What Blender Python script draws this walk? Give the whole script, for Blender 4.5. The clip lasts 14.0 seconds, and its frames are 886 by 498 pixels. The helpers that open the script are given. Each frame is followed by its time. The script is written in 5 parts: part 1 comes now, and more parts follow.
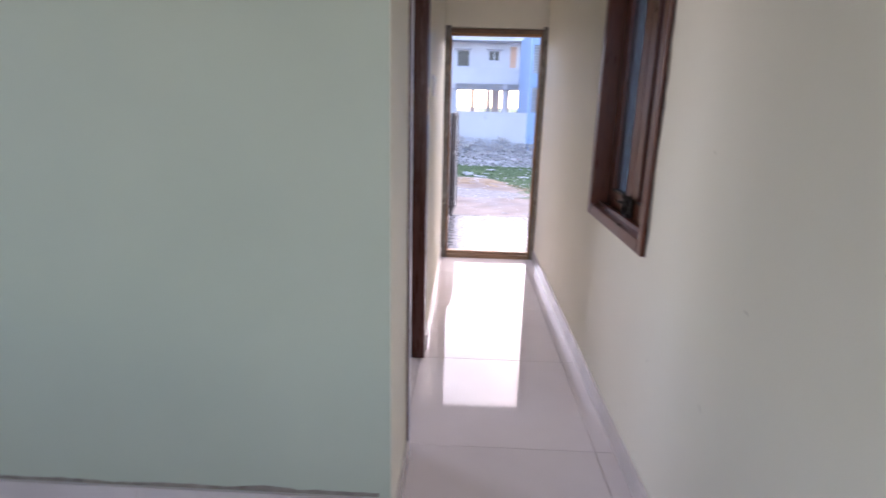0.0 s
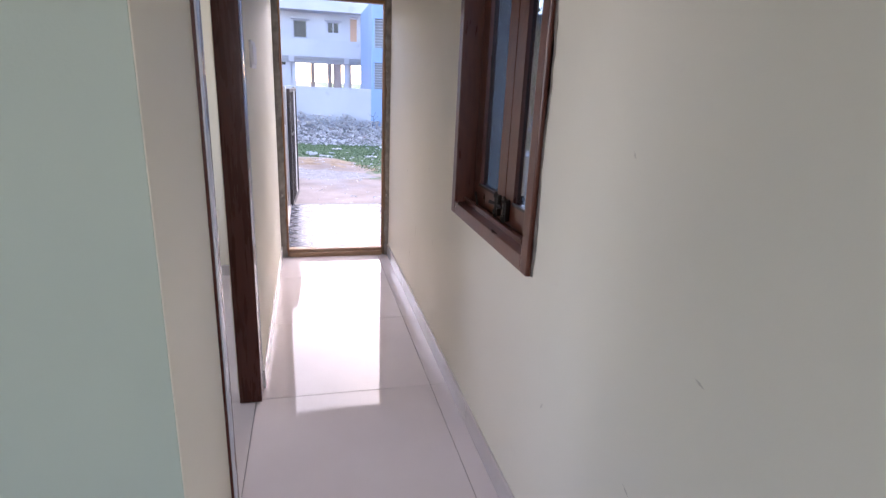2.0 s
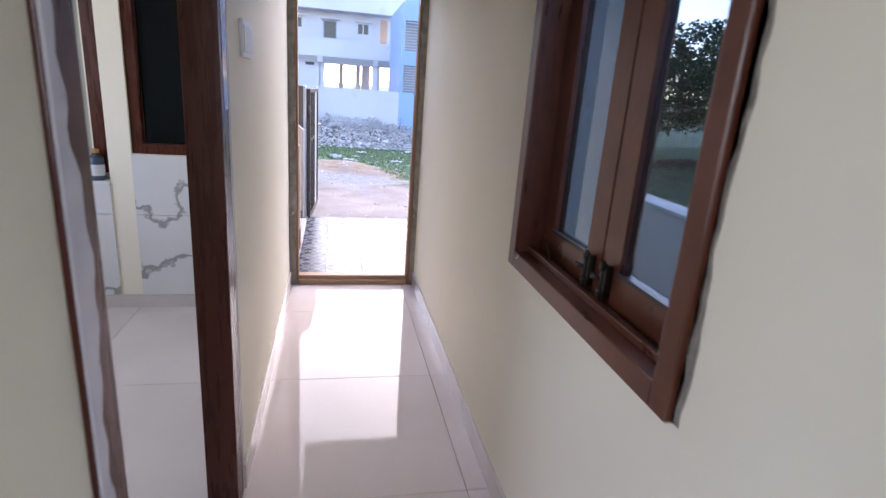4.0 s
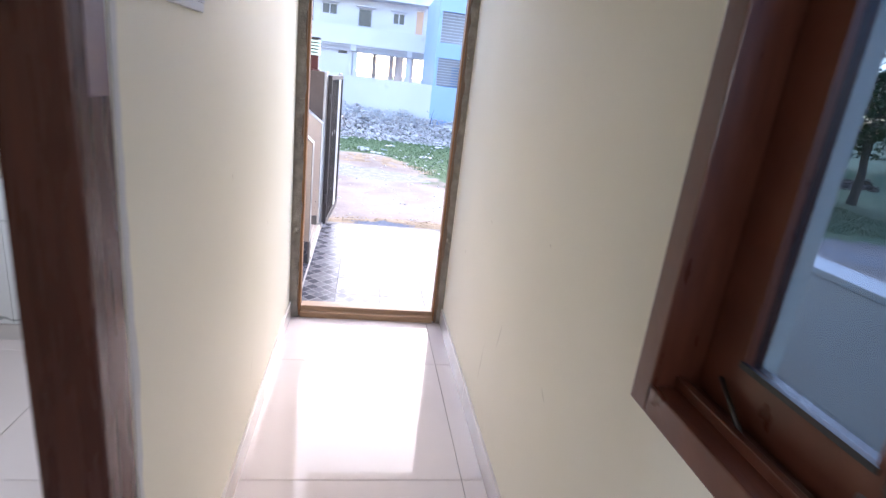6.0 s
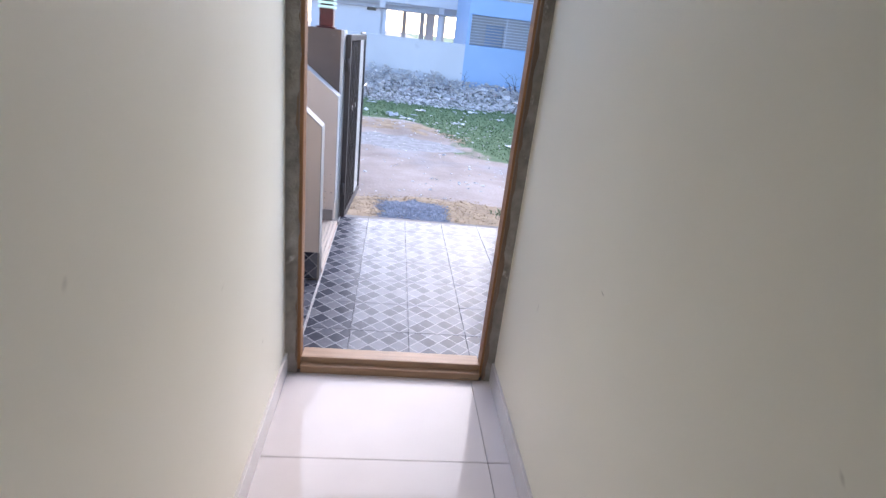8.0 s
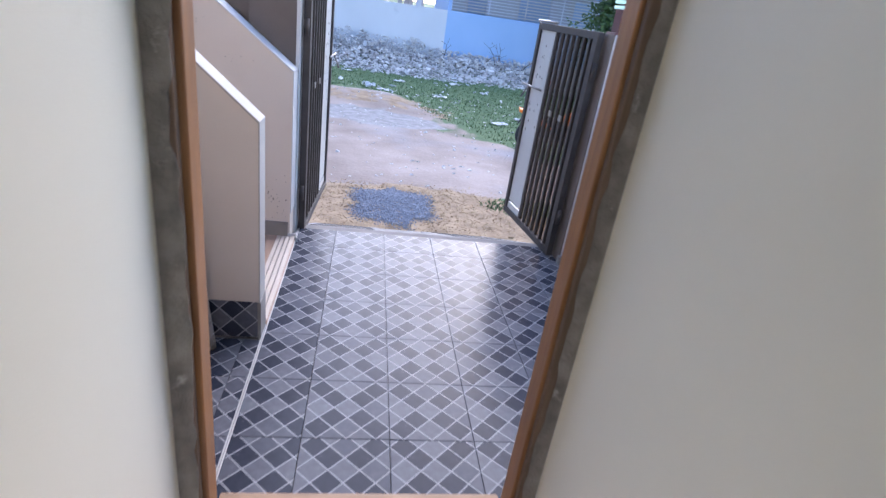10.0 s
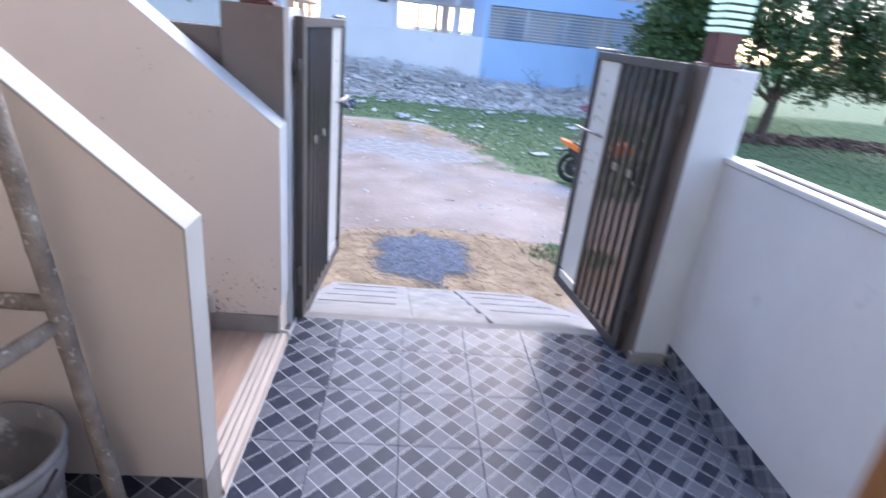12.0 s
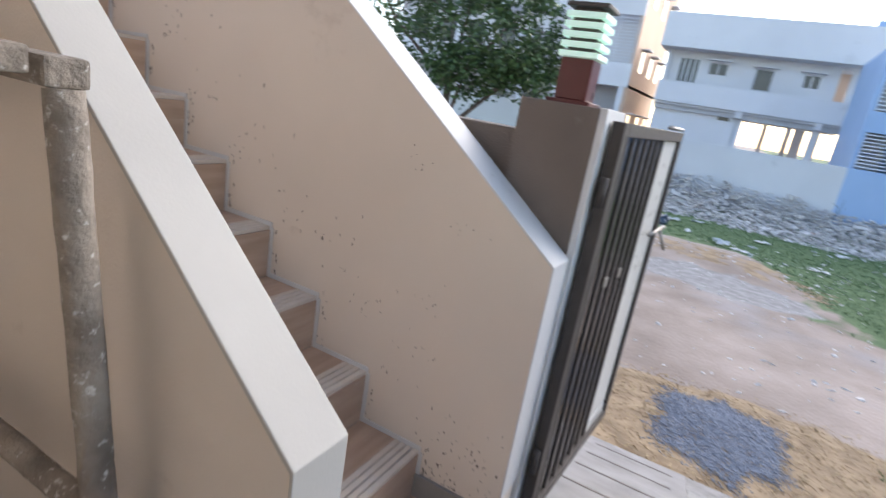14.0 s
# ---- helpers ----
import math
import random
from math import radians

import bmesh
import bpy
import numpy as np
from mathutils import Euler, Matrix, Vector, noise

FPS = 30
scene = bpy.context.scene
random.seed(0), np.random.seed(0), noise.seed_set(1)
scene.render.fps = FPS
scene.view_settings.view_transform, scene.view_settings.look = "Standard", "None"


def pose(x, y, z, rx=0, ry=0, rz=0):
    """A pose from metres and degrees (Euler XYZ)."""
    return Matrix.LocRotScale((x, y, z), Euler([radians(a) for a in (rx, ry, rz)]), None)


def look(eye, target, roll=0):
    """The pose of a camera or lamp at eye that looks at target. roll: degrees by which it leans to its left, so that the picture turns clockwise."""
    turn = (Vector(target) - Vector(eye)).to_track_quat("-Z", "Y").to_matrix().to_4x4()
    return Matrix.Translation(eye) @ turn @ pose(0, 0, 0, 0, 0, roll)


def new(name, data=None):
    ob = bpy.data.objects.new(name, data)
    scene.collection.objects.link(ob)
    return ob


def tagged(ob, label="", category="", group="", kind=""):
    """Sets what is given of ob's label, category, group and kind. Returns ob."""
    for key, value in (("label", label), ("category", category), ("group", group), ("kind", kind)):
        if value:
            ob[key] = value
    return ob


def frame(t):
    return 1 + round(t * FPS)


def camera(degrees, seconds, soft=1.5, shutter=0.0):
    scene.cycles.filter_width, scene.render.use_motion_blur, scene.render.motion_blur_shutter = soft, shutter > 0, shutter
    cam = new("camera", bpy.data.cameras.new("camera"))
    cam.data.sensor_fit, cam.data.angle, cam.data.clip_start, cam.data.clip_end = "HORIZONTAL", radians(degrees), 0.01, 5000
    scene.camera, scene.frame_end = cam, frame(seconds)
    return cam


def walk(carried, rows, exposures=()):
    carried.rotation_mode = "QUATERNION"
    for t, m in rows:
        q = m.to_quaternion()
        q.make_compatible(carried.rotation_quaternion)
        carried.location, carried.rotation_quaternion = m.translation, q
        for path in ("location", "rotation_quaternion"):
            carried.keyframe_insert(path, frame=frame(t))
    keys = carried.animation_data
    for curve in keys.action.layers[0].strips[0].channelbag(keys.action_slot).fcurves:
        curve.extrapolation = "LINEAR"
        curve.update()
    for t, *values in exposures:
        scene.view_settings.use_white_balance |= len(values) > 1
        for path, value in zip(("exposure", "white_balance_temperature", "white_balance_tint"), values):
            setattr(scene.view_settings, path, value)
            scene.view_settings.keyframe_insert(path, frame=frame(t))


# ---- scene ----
cam = camera(78.9, 14.0, soft=1.4, shutter=0.6)
PATH = [
    (0, (-0.256, -5.186, 1.462), (-0.323, -3.254, 0.947), 1.4),
    (0.5, (-0.21, -5.085, 1.466), (-0.07, -3.161, 0.939), 1.8),
    (1, (-0.197, -4.983, 1.458), (0.057, -3.082, 0.891), 2.2),
    (1.5, (-0.197, -4.796, 1.453), (0.194, -2.921, 0.876), 2.6),
    (2, (-0.211, -4.618, 1.471), (0.264, -2.762, 0.894), 2.6),
    (2.5, (-0.218, -4.454, 1.476), (0.262, -2.599, 0.903), 2.3),
    (3, (-0.191, -4.275, 1.456), (0.263, -2.408, 0.9), 2.2),
    (5.5, (-0.122, -3.248, 1.463), (0.212, -1.366, 0.873), 7.0),
    (6, (-0.089, -3.022, 1.434), (0.227, -1.138, 0.843), 6.8),
    (6.5, (-0.039, -2.74, 1.431), (0.202, -0.859, 0.798), 5.9),
    (7, (-0.045, -2.514, 1.438), (0.12, -0.644, 0.747), 5.9),
    (7.5, (-0.067, -2.249, 1.422), (0.09, -0.385, 0.714), 6.0),
    (8, (-0.074, -2.031, 1.433), (0.147, -0.183, 0.702), 6.7),
    (10.5, (-0.075, -0.788, 1.363), (0.265, 1.004, 0.541), 8.6),
    (11, (-0.062, -0.592, 1.378), (0.342, 1.188, 0.56), 7.4),
    (11.5, (-0.014, -0.398, 1.369), (0.37, 1.397, 0.574), 6.7),
    (12, (0.031, -0.212, 1.383), (0.2, 1.632, 0.628), 6.3),
    (12.5, (-0.013, -0.025, 1.407), (-0.164, 1.838, 0.695), 8.4),
    (12.8, (-0.013, 0.055, 1.409), (-0.322, 1.904, 0.712), 7.8),
    (13, (-0.025, 0.128, 1.395), (-0.41, 1.975, 0.73), 7.4),
    (13.5, (-0.053, 0.351, 1.359), (-0.685, 2.16, 0.787), 8.6),
    (14, (-0.087, 0.532, 1.364), (-0.966, 2.243, 0.817), 9.7),
]
walk(cam, [(t, look(eye, target, roll)) for t, eye, target, roll in PATH],
     exposures=[(0.0, 2.4, 6400, 28), (2.0, 2.4, 6350, 28), (3.2, 2.38, 6250, 26), (5.5, 2.66, 6250, 22), (6.5, 2.84, 6150, 20), (7.1, 2.76, 6150, 20), (7.6, 2.38, 6050, 18), (8.2, 2.12, 5880, 18),
                (10.5, 2.0, 5800, 19), (11.2, 2.1, 5830, 18), (12.0, 2.16, 5930, 18), (13.0, 2.08, 6500, 14), (13.5, 1.98, 6650, 13), (14.0, 1.72, 6800, 12)])

# ---- world, sun, light ----
world = bpy.data.worlds.new("world")
scene.world = world
world.use_nodes = True
wn = world.node_tree
sky = wn.nodes.new("ShaderNodeTexSky")
sky.sky_type, sky.sun_disc = "NISHITA", False
sky.sun_elevation, sky.sun_rotation = radians(33), radians(20)
sky.air_density, sky.dust_density, sky.ozone_density = 1.0, 1.2, 1.0
wn.nodes["Background"].inputs["Strength"].default_value = 0.15
wn.links.new(sky.outputs[0], wn.nodes["Background"].inputs["Color"])

sun_data = bpy.data.lights.new("sun", "SUN")
sun_data.energy, sun_data.angle, sun_data.color = 0.88, radians(70), (1.0, 0.97, 0.93)
sun = new("sun", sun_data)
sun.matrix_world = look((0, 0, 0), (-0.28, -0.78, -0.54))


def area_fill(name, place, target, width, height, power, colour):
    data = bpy.data.lights.new(name, "AREA")
    data.shape, data.size, data.size_y = "RECTANGLE", width, height
    data.energy, data.color = power, colour
    ob = new(name, data)
    ob.matrix_world = look(place, target)
    return ob


# area lamps added in unseen window openings to brighten the rooms and corridor
area_fill("back_fill_light", (-0.05, -7.28, 1.6), (-0.3, -3.0, 1.3), 0.8, 1.3, 4.1, (0.97, 0.97, 1.0))
area_fill("room_fill_light", (-3.28, -5.4, 1.6), (0.0, -5.2, 1.3), 1.5, 1.3, 0.6, (0.97, 0.97, 1.0))
area_fill("side_room_fill", (-2.68, -1.7, 1.6), (-1.0, -1.9, 1.4), 1.15, 1.15, 4.3, (0.95, 0.97, 1.0))

# ---- materials ----


def surface(name, dark, light, scale=6.0, rough=0.6, bump=0.1, bump_scale=60.0, metal=0.0, rough_spread=0.1,
            stain=None, stain_scale=1.3, stain_from=0.58, per_piece=0.0, stretch=(1, 1, 1), spec=0.5):
    """Two-scale mottling between two colours, optional stains, fine relief."""
    m = bpy.data.materials.new(name)
    m.use_nodes = True
    t = m.node_tree
    b = t.nodes["Principled BSDF"]
    co = t.nodes.new("ShaderNodeTexCoord")
    mp = t.nodes.new("ShaderNodeMapping")
    mp.inputs["Scale"].default_value = stretch
    t.links.new(co.outputs["Object"], mp.inputs["Vector"])
    n1 = t.nodes.new("ShaderNodeTexNoise")
    n1.inputs["Scale"].default_value, n1.inputs["Detail"].default_value = scale, 6
    t.links.new(mp.outputs[0], n1.inputs["Vector"])
    ramp = t.nodes.new("ShaderNodeValToRGB")
    ramp.color_ramp.elements[0].position, ramp.color_ramp.elements[1].position = 0.3, 0.7
    ramp.color_ramp.elements[0].color = (*dark, 1)
    ramp.color_ramp.elements[1].color = (*light, 1)
    t.links.new(n1.outputs[0], ramp.inputs[0])
    colour = ramp.outputs[0]
    if stain:
        n3 = t.nodes.new("ShaderNodeTexNoise")
        n3.inputs["Scale"].default_value, n3.inputs["Detail"].default_value = stain_scale, 8
        n3.inputs["Roughness"].default_value = 0.65
        t.links.new(mp.outputs[0], n3.inputs["Vector"])
        r3 = t.nodes.new("ShaderNodeMapRange")
        r3.inputs[1].default_value, r3.inputs[2].default_value = stain_from, stain_from + 0.1
        t.links.new(n3.outputs[0], r3.inputs[0])
        mix = t.nodes.new("ShaderNodeMixRGB")
        mix.inputs[2].default_value = (*stain, 1)
        t.links.new(r3.outputs[0], mix.inputs[0])
        t.links.new(colour, mix.inputs[1])
        colour = mix.outputs[0]
    if per_piece:
        oi = t.nodes.new("ShaderNodeObjectInfo")
        hs = t.nodes.new("ShaderNodeHueSaturation")
        mr = t.nodes.new("ShaderNodeMapRange")
        mr.inputs[3].default_value, mr.inputs[4].default_value = 1 - per_piece, 1 + per_piece
        t.links.new(oi.outputs["Random"], mr.inputs[0])
        t.links.new(mr.outputs[0], hs.inputs["Value"])
        t.links.new(colour, hs.inputs["Color"])
        colour = hs.outputs[0]
    t.links.new(colour, b.inputs["Base Color"])
    n2 = t.nodes.new("ShaderNodeTexNoise")
    n2.inputs["Scale"].default_value, n2.inputs["Detail"].default_value = bump_scale, 4
    t.links.new(mp.outputs[0], n2.inputs["Vector"])
    rr = t.nodes.new("ShaderNodeMapRange")
    rr.inputs[3].default_value, rr.inputs[4].default_value = max(0.02, rough - rough_spread), min(1, rough + rough_spread)
    t.links.new(n1.outputs[0], rr.inputs[0])
    t.links.new(rr.outputs[0], b.inputs["Roughness"])
    if bump:
        bp = t.nodes.new("ShaderNodeBump")
        bp.inputs["Strength"].default_value, bp.inputs["Distance"].default_value = bump, 0.01
        t.links.new(n2.outputs[0], bp.inputs["Height"])
        t.links.new(bp.outputs[0], b.inputs["Normal"])
    b.inputs["Metallic"].default_value = metal
    b.inputs["Specular IOR Level"].default_value = spec
    return m


CREAM = surface("cream_wall_paint", (0.775, 0.738, 0.605), (0.825, 0.788, 0.655), 1.2, 0.55, 0.06, 180, rough_spread=0.05,
                stain=(0.745, 0.70, 0.57), stain_scale=2.2, stain_from=0.66)
GREEN = surface("pale_green_wall_paint", (0.41, 0.475, 0.38), (0.46, 0.525, 0.42), 1.1, 0.55, 0.06, 180, rough_spread=0.05)
WHITE_CEIL = surface("ceiling_white", (0.78, 0.77, 0.75), (0.83, 0.82, 0.80), 2, 0.8, 0.05, 120)
BEIGE = surface("beige_exterior_paint", (0.60, 0.528, 0.46), (0.66, 0.585, 0.512), 1.6, 0.75, 0.12, 220,
                stain=(0.50, 0.42, 0.36), stain_scale=3.0, stain_from=0.66)
# white of the near cap, darkened in its colour to tone down its brightness
NEAR_CAP_DIMMED = surface("dimmed_near_cap_white", (0.37, 0.358, 0.333), (0.44, 0.427, 0.398), 3, 0.7, 0.04, 160,
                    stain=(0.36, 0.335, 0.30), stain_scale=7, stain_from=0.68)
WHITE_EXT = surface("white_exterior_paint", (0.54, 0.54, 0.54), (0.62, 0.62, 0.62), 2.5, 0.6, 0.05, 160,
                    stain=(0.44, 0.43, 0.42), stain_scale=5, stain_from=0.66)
BROWN_EXT = surface("brown_grey_exterior_paint", (0.13, 0.105, 0.09), (0.18, 0.145, 0.125), 3, 0.8, 0.3, 160,
                    stain=(0.22, 0.19, 0.17), stain_scale=5, stain_from=0.64)
PLASTER = surface("rough_grey_plaster", (0.16, 0.14, 0.12), (0.33, 0.30, 0.26), 14, 0.9, 0.6, 90,
                  stain=(0.46, 0.43, 0.38), stain_scale=16, stain_from=0.6)
WOOD_DARK = surface("dark_red_brown_polished_wood", (0.055, 0.015, 0.01), (0.085, 0.024, 0.014), 9, 0.28, 0.08, 40,
                    stretch=(6, 6, 0.5), rough_spread=0.08, spec=0.28)
WOOD_WIN = surface("window_red_brown_wood", (0.078, 0.022, 0.012), (0.128, 0.039, 0.020), 9, 0.3, 0.08, 40,
                   stretch=(6, 1.0, 1.0), rough_spread=0.08)
WOOD_DOOR = surface("orange_brown_teak", (0.24, 0.105, 0.034), (0.35, 0.165, 0.058), 7, 0.45, 0.12, 50,
                    stretch=(8, 8, 0.6), stain=(0.20, 0.12, 0.07), stain_scale=5, stain_from=0.64)
WOOD_FACE = surface("grimy_teak_face", (0.12, 0.075, 0.045), (0.20, 0.125, 0.075), 7, 0.6, 0.2, 60,
                    stretch=(8, 8, 0.6), stain=(0.30, 0.26, 0.21), stain_scale=12, stain_from=0.62)
WOOD_SILL = surface("worn_teak_threshold", (0.30, 0.18, 0.10), (0.42, 0.27, 0.16), 7, 0.5, 0.15, 60,
                    stretch=(0.8, 8, 8), stain=(0.16, 0.11, 0.08), stain_scale=6, stain_from=0.6)
FLOOR_TILE = surface("glossy_vitrified_tile", (0.61, 0.555, 0.54), (0.69, 0.635, 0.62), 1.5, 0.045, 0.0, rough_spread=0.015,
                     per_piece=0.02, spec=0.18)
SKIRT_TILE = surface("glossy_skirting_tile", (0.54, 0.505, 0.48), (0.64, 0.605, 0.58), 4, 0.14, 0.0, rough_spread=0.04)
GROUT = surface("grey_joint_mortar", (0.21, 0.20, 0.195), (0.31, 0.30, 0.295), 20, 0.9, 0.2, 200)
MARBLE_BASE = surface("marble_white", (0.66, 0.66, 0.66), (0.74, 0.74, 0.73), 2.0, 0.12, 0.0, rough_spread=0.03)
STEP_TILE = surface("wood_look_step_tile", (0.36, 0.245, 0.175), (0.47, 0.335, 0.25), 5, 0.4, 0.05, 90,
                    stretch=(6, 0.7, 6), per_piece=0.08, stain=(0.50, 0.42, 0.35), stain_scale=3, stain_from=0.62)
STEP_NOSE = surface("pale_step_nosing", (0.52, 0.45, 0.38), (0.60, 0.53, 0.46), 8, 0.5, 0.1, 90)
STEEL_DARK = surface("dark_grey_brown_gate_paint", (0.038, 0.031, 0.028), (0.066, 0.055, 0.050), 8, 0.6, 0.12, 120,
                     stain=(0.14, 0.12, 0.105), stain_scale=9, stain_from=0.66)
GATE_SHEET = surface("cream_gate_sheet", (0.50, 0.49, 0.46), (0.58, 0.57, 0.54), 3, 0.45, 0.08, 30,
                     stain=(0.50, 0.46, 0.40), stain_scale=6, stain_from=0.66)
STEEL_BRIGHT = surface("worn_bright_steel", (0.20, 0.185, 0.17), (0.36, 0.34, 0.32), 20, 0.4, 0.1, 150, metal=0.7)
SCAFFOLD = surface("cement_splattered_pipe", (0.15, 0.122, 0.098), (0.31, 0.265, 0.22), 18, 0.8, 0.5, 120,
                   stain=(0.55, 0.52, 0.48), stain_scale=55, stain_from=0.585)
BUCKET = surface("stained_grey_plastic", (0.14, 0.14, 0.145), (0.24, 0.235, 0.23), 7, 0.6, 0.2, 60,
                 stain=(0.50, 0.49, 0.47), stain_scale=9, stain_from=0.57)
CONCRETE = surface("cast_concrete", (0.195, 0.183, 0.175), (0.285, 0.268, 0.255), 5, 0.9, 0.3, 120,
                   stain=(0.33, 0.31, 0.29), stain_scale=2.5, stain_from=0.6)
CONCRETE_ROUGH = surface("rough_concrete", (0.19, 0.18, 0.17), (0.33, 0.31, 0.29), 9, 0.95, 0.8, 60)
MAROON = surface("maroon_lamp_base", (0.075, 0.012, 0.014), (0.11, 0.02, 0.02), 6, 0.3, 0.02, 60)
BUILDING_WHITE = surface("far_white_render", (0.60, 0.60, 0.62), (0.68, 0.68, 0.70), 0.4, 0.8, 0.0,
                         stain=(0.52, 0.52, 0.54), stain_scale=0.5, stain_from=0.62)
BUILDING_GREY = surface("far_recess_grey", (0.42, 0.42, 0.44), (0.50, 0.50, 0.52), 0.5, 0.8, 0.0)
BUILDING_BLUE = surface("far_blue_paint", (0.30, 0.44, 0.66), (0.35, 0.49, 0.71), 0.5, 0.7, 0.0,
                        stain=(0.33, 0.48, 0.72), stain_scale=0.8, stain_from=0.62)
BUILDING_PEACH = surface("far_peach_paint", (0.60, 0.42, 0.30), (0.66, 0.48, 0.36), 0.5, 0.8, 0.0)
FAR_DARK = surface("far_dark_glass", (0.025, 0.028, 0.032), (0.05, 0.055, 0.06), 2, 0.2, 0.0)
FAR_GRILL = surface("far_white_grill", (0.62, 0.64, 0.68), (0.70, 0.72, 0.76), 2, 0.6, 0.0)
BARK = surface("tree_bark", (0.06, 0.045, 0.035), (0.12, 0.09, 0.07), 8, 0.95, 0.8, 30, stretch=(1, 1, 0.3))
IRON = surface("tarnished_dark_iron", (0.03, 0.026, 0.024), (0.06, 0.052, 0.046), 20, 0.5, 0.15, 90, metal=0.4)
RUBBER = surface("black_rubber", (0.012, 0.012, 0.012), (0.025, 0.025, 0.025), 20, 0.8, 0.1, 80)
ORANGE = surface("orange_paint", (0.75, 0.16, 0.015), (0.85, 0.21, 0.02), 5, 0.3, 0.0)
BLACK_PLASTIC = surface("black_plastic", (0.015, 0.015, 0.016), (0.03, 0.03, 0.032), 10, 0.45, 0.05, 80)
RUBBLE = surface("broken_rubble", (0.44, 0.41, 0.39), (0.66, 0.625, 0.60), 2.0, 0.95, 0.3, 30,
                 stain=(0.36, 0.22, 0.16), stain_scale=1.5, stain_from=0.64)
GRAVEL = surface("blue_grey_gravel", (0.175, 0.19, 0.225), (0.26, 0.275, 0.315), 14, 0.9, 0.2, 90)
STRAW = surface("ochre_chips", (0.22, 0.14, 0.075), (0.40, 0.28, 0.165), 12, 0.95, 0.2, 60)
STRAW_PALE = surface("pale_golden_straw", (0.36, 0.25, 0.12), (0.58, 0.44, 0.25), 9, 0.7, 0.0)
LITTER = surface("white_plastic_litter", (0.50, 0.51, 0.52), (0.64, 0.64, 0.64), 6, 0.5, 0.1, 30)
SPLASH = surface("dark_cement_splash", (0.10, 0.085, 0.075), (0.20, 0.17, 0.15), 30, 0.9, 0.2, 90)
SWITCH_WHITE = surface("white_switch_plastic", (0.66, 0.66, 0.66), (0.72, 0.72, 0.72), 5, 0.3, 0.0)
FILM = surface("bluish_protective_film", (0.44, 0.45, 0.53), (0.64, 0.64, 0.68), 9, 0.35, 0.2, 30,
               stain=(0.10, 0.085, 0.08), stain_scale=14, stain_from=0.62)
LILAC_FILM = surface("lilac_protective_film", (0.23, 0.14, 0.14), (0.40, 0.34, 0.42), 1.6, 0.25, 0.25, 25, rough_spread=0.1)
CAN_BLUE = surface("dark_blue_can", (0.03, 0.05, 0.09), (0.05, 0.08, 0.13), 6, 0.35, 0.0)
CAN_LABEL = surface("pale_label", (0.55, 0.60, 0.66), (0.66, 0.70, 0.74), 8, 0.5, 0.0)
CLOTH_RED = surface("faded_red_cloth", (0.30, 0.10, 0.11), (0.50, 0.24, 0.25), 8, 0.9, 0.3, 40)
TEAL = surface("teal_rag", (0.03, 0.12, 0.18), (0.07, 0.20, 0.27), 14, 0.9, 0.4, 60)
GOLD = surface("ochre_handle", (0.42, 0.22, 0.05), (0.52, 0.30, 0.09), 6, 0.5, 0.0)
SHELF_GREEN = surface("niche_grey_green_paint", (0.36, 0.38, 0.33), (0.42, 0.44, 0.38), 3, 0.7, 0.05, 90)


def foliage(name, dark, light):
    m = bpy.data.materials.new(name)
    m.use_nodes = True
    t = m.node_tree
    b = t.nodes["Principled BSDF"]
    g = t.nodes.new("ShaderNodeNewGeometry")
    r = t.nodes.new("ShaderNodeValToRGB")
    r.color_ramp.elements[0].color, r.color_ramp.elements[1].color = (*dark, 1), (*light, 1)
    t.links.new(g.outputs["Random Per Island"], r.inputs[0])
    t.links.new(r.outputs[0], b.inputs["Base Color"])
    b.inputs["Roughness"].default_value = 0.6
    b.inputs["Transmission Weight"].default_value = 0.0
    return m


LEAF = foliage("tree_leaves", (0.018, 0.045, 0.014), (0.07, 0.13, 0.035))
LEAF_LIGHT = foliage("lighter_tree_leaves", (0.03, 0.07, 0.02), (0.10, 0.17, 0.05))
GRASS = foliage("grass_blades", (0.07, 0.125, 0.045), (0.135, 0.20, 0.08))


def emit(name, colour, strength):
    m = bpy.data.materials.new(name)
    m.use_nodes = True
    b = m.node_tree.nodes["Principled BSDF"]
    b.inputs["Base Color"].default_value = (*colour, 1)
    b.inputs["Emission Color"].default_value = (*colour, 1)
    b.inputs["Emission Strength"].default_value = strength
    return m


def glass(name, tint, rough=0.0, alpha_mix=0.9):
    """Thin pane: mostly clear, with a mirror-like coat."""
    m = bpy.data.materials.new(name)
    m.use_nodes = True
    t = m.node_tree
    t.nodes.remove(t.nodes["Principled BSDF"])
    out = t.nodes["Material Output"]
    tr = t.nodes.new("ShaderNodeBsdfTransparent")
    tr.inputs[0].default_value = (*tint, 1)
    gl = t.nodes.new("ShaderNodeBsdfGlossy")
    gl.inputs["Roughness"].default_value = rough
    lw = t.nodes.new("ShaderNodeLayerWeight")
    lw.inputs["Blend"].default_value = 0.5
    p5 = t.nodes.new("ShaderNodeMath")
    p5.operation, p5.inputs[1].default_value = "POWER", 4.0
    t.links.new(lw.outputs["Facing"], p5.inputs[0])
    fr = t.nodes.new("ShaderNodeMath")
    fr.operation, fr.inputs[1].default_value, fr.inputs[2].default_value = "MULTIPLY_ADD", 0.9, 0.03
    t.links.new(p5.outputs[0], fr.inputs[0])
    mx = t.nodes.new("ShaderNodeMixShader")
    t.links.new(fr.outputs[0], mx.inputs[0])
    t.links.new(tr.outputs[0], mx.inputs[1])
    t.links.new(gl.outputs[0], mx.inputs[2])
    t.links.new(mx.outputs[0], out.inputs["Surface"])
    return m


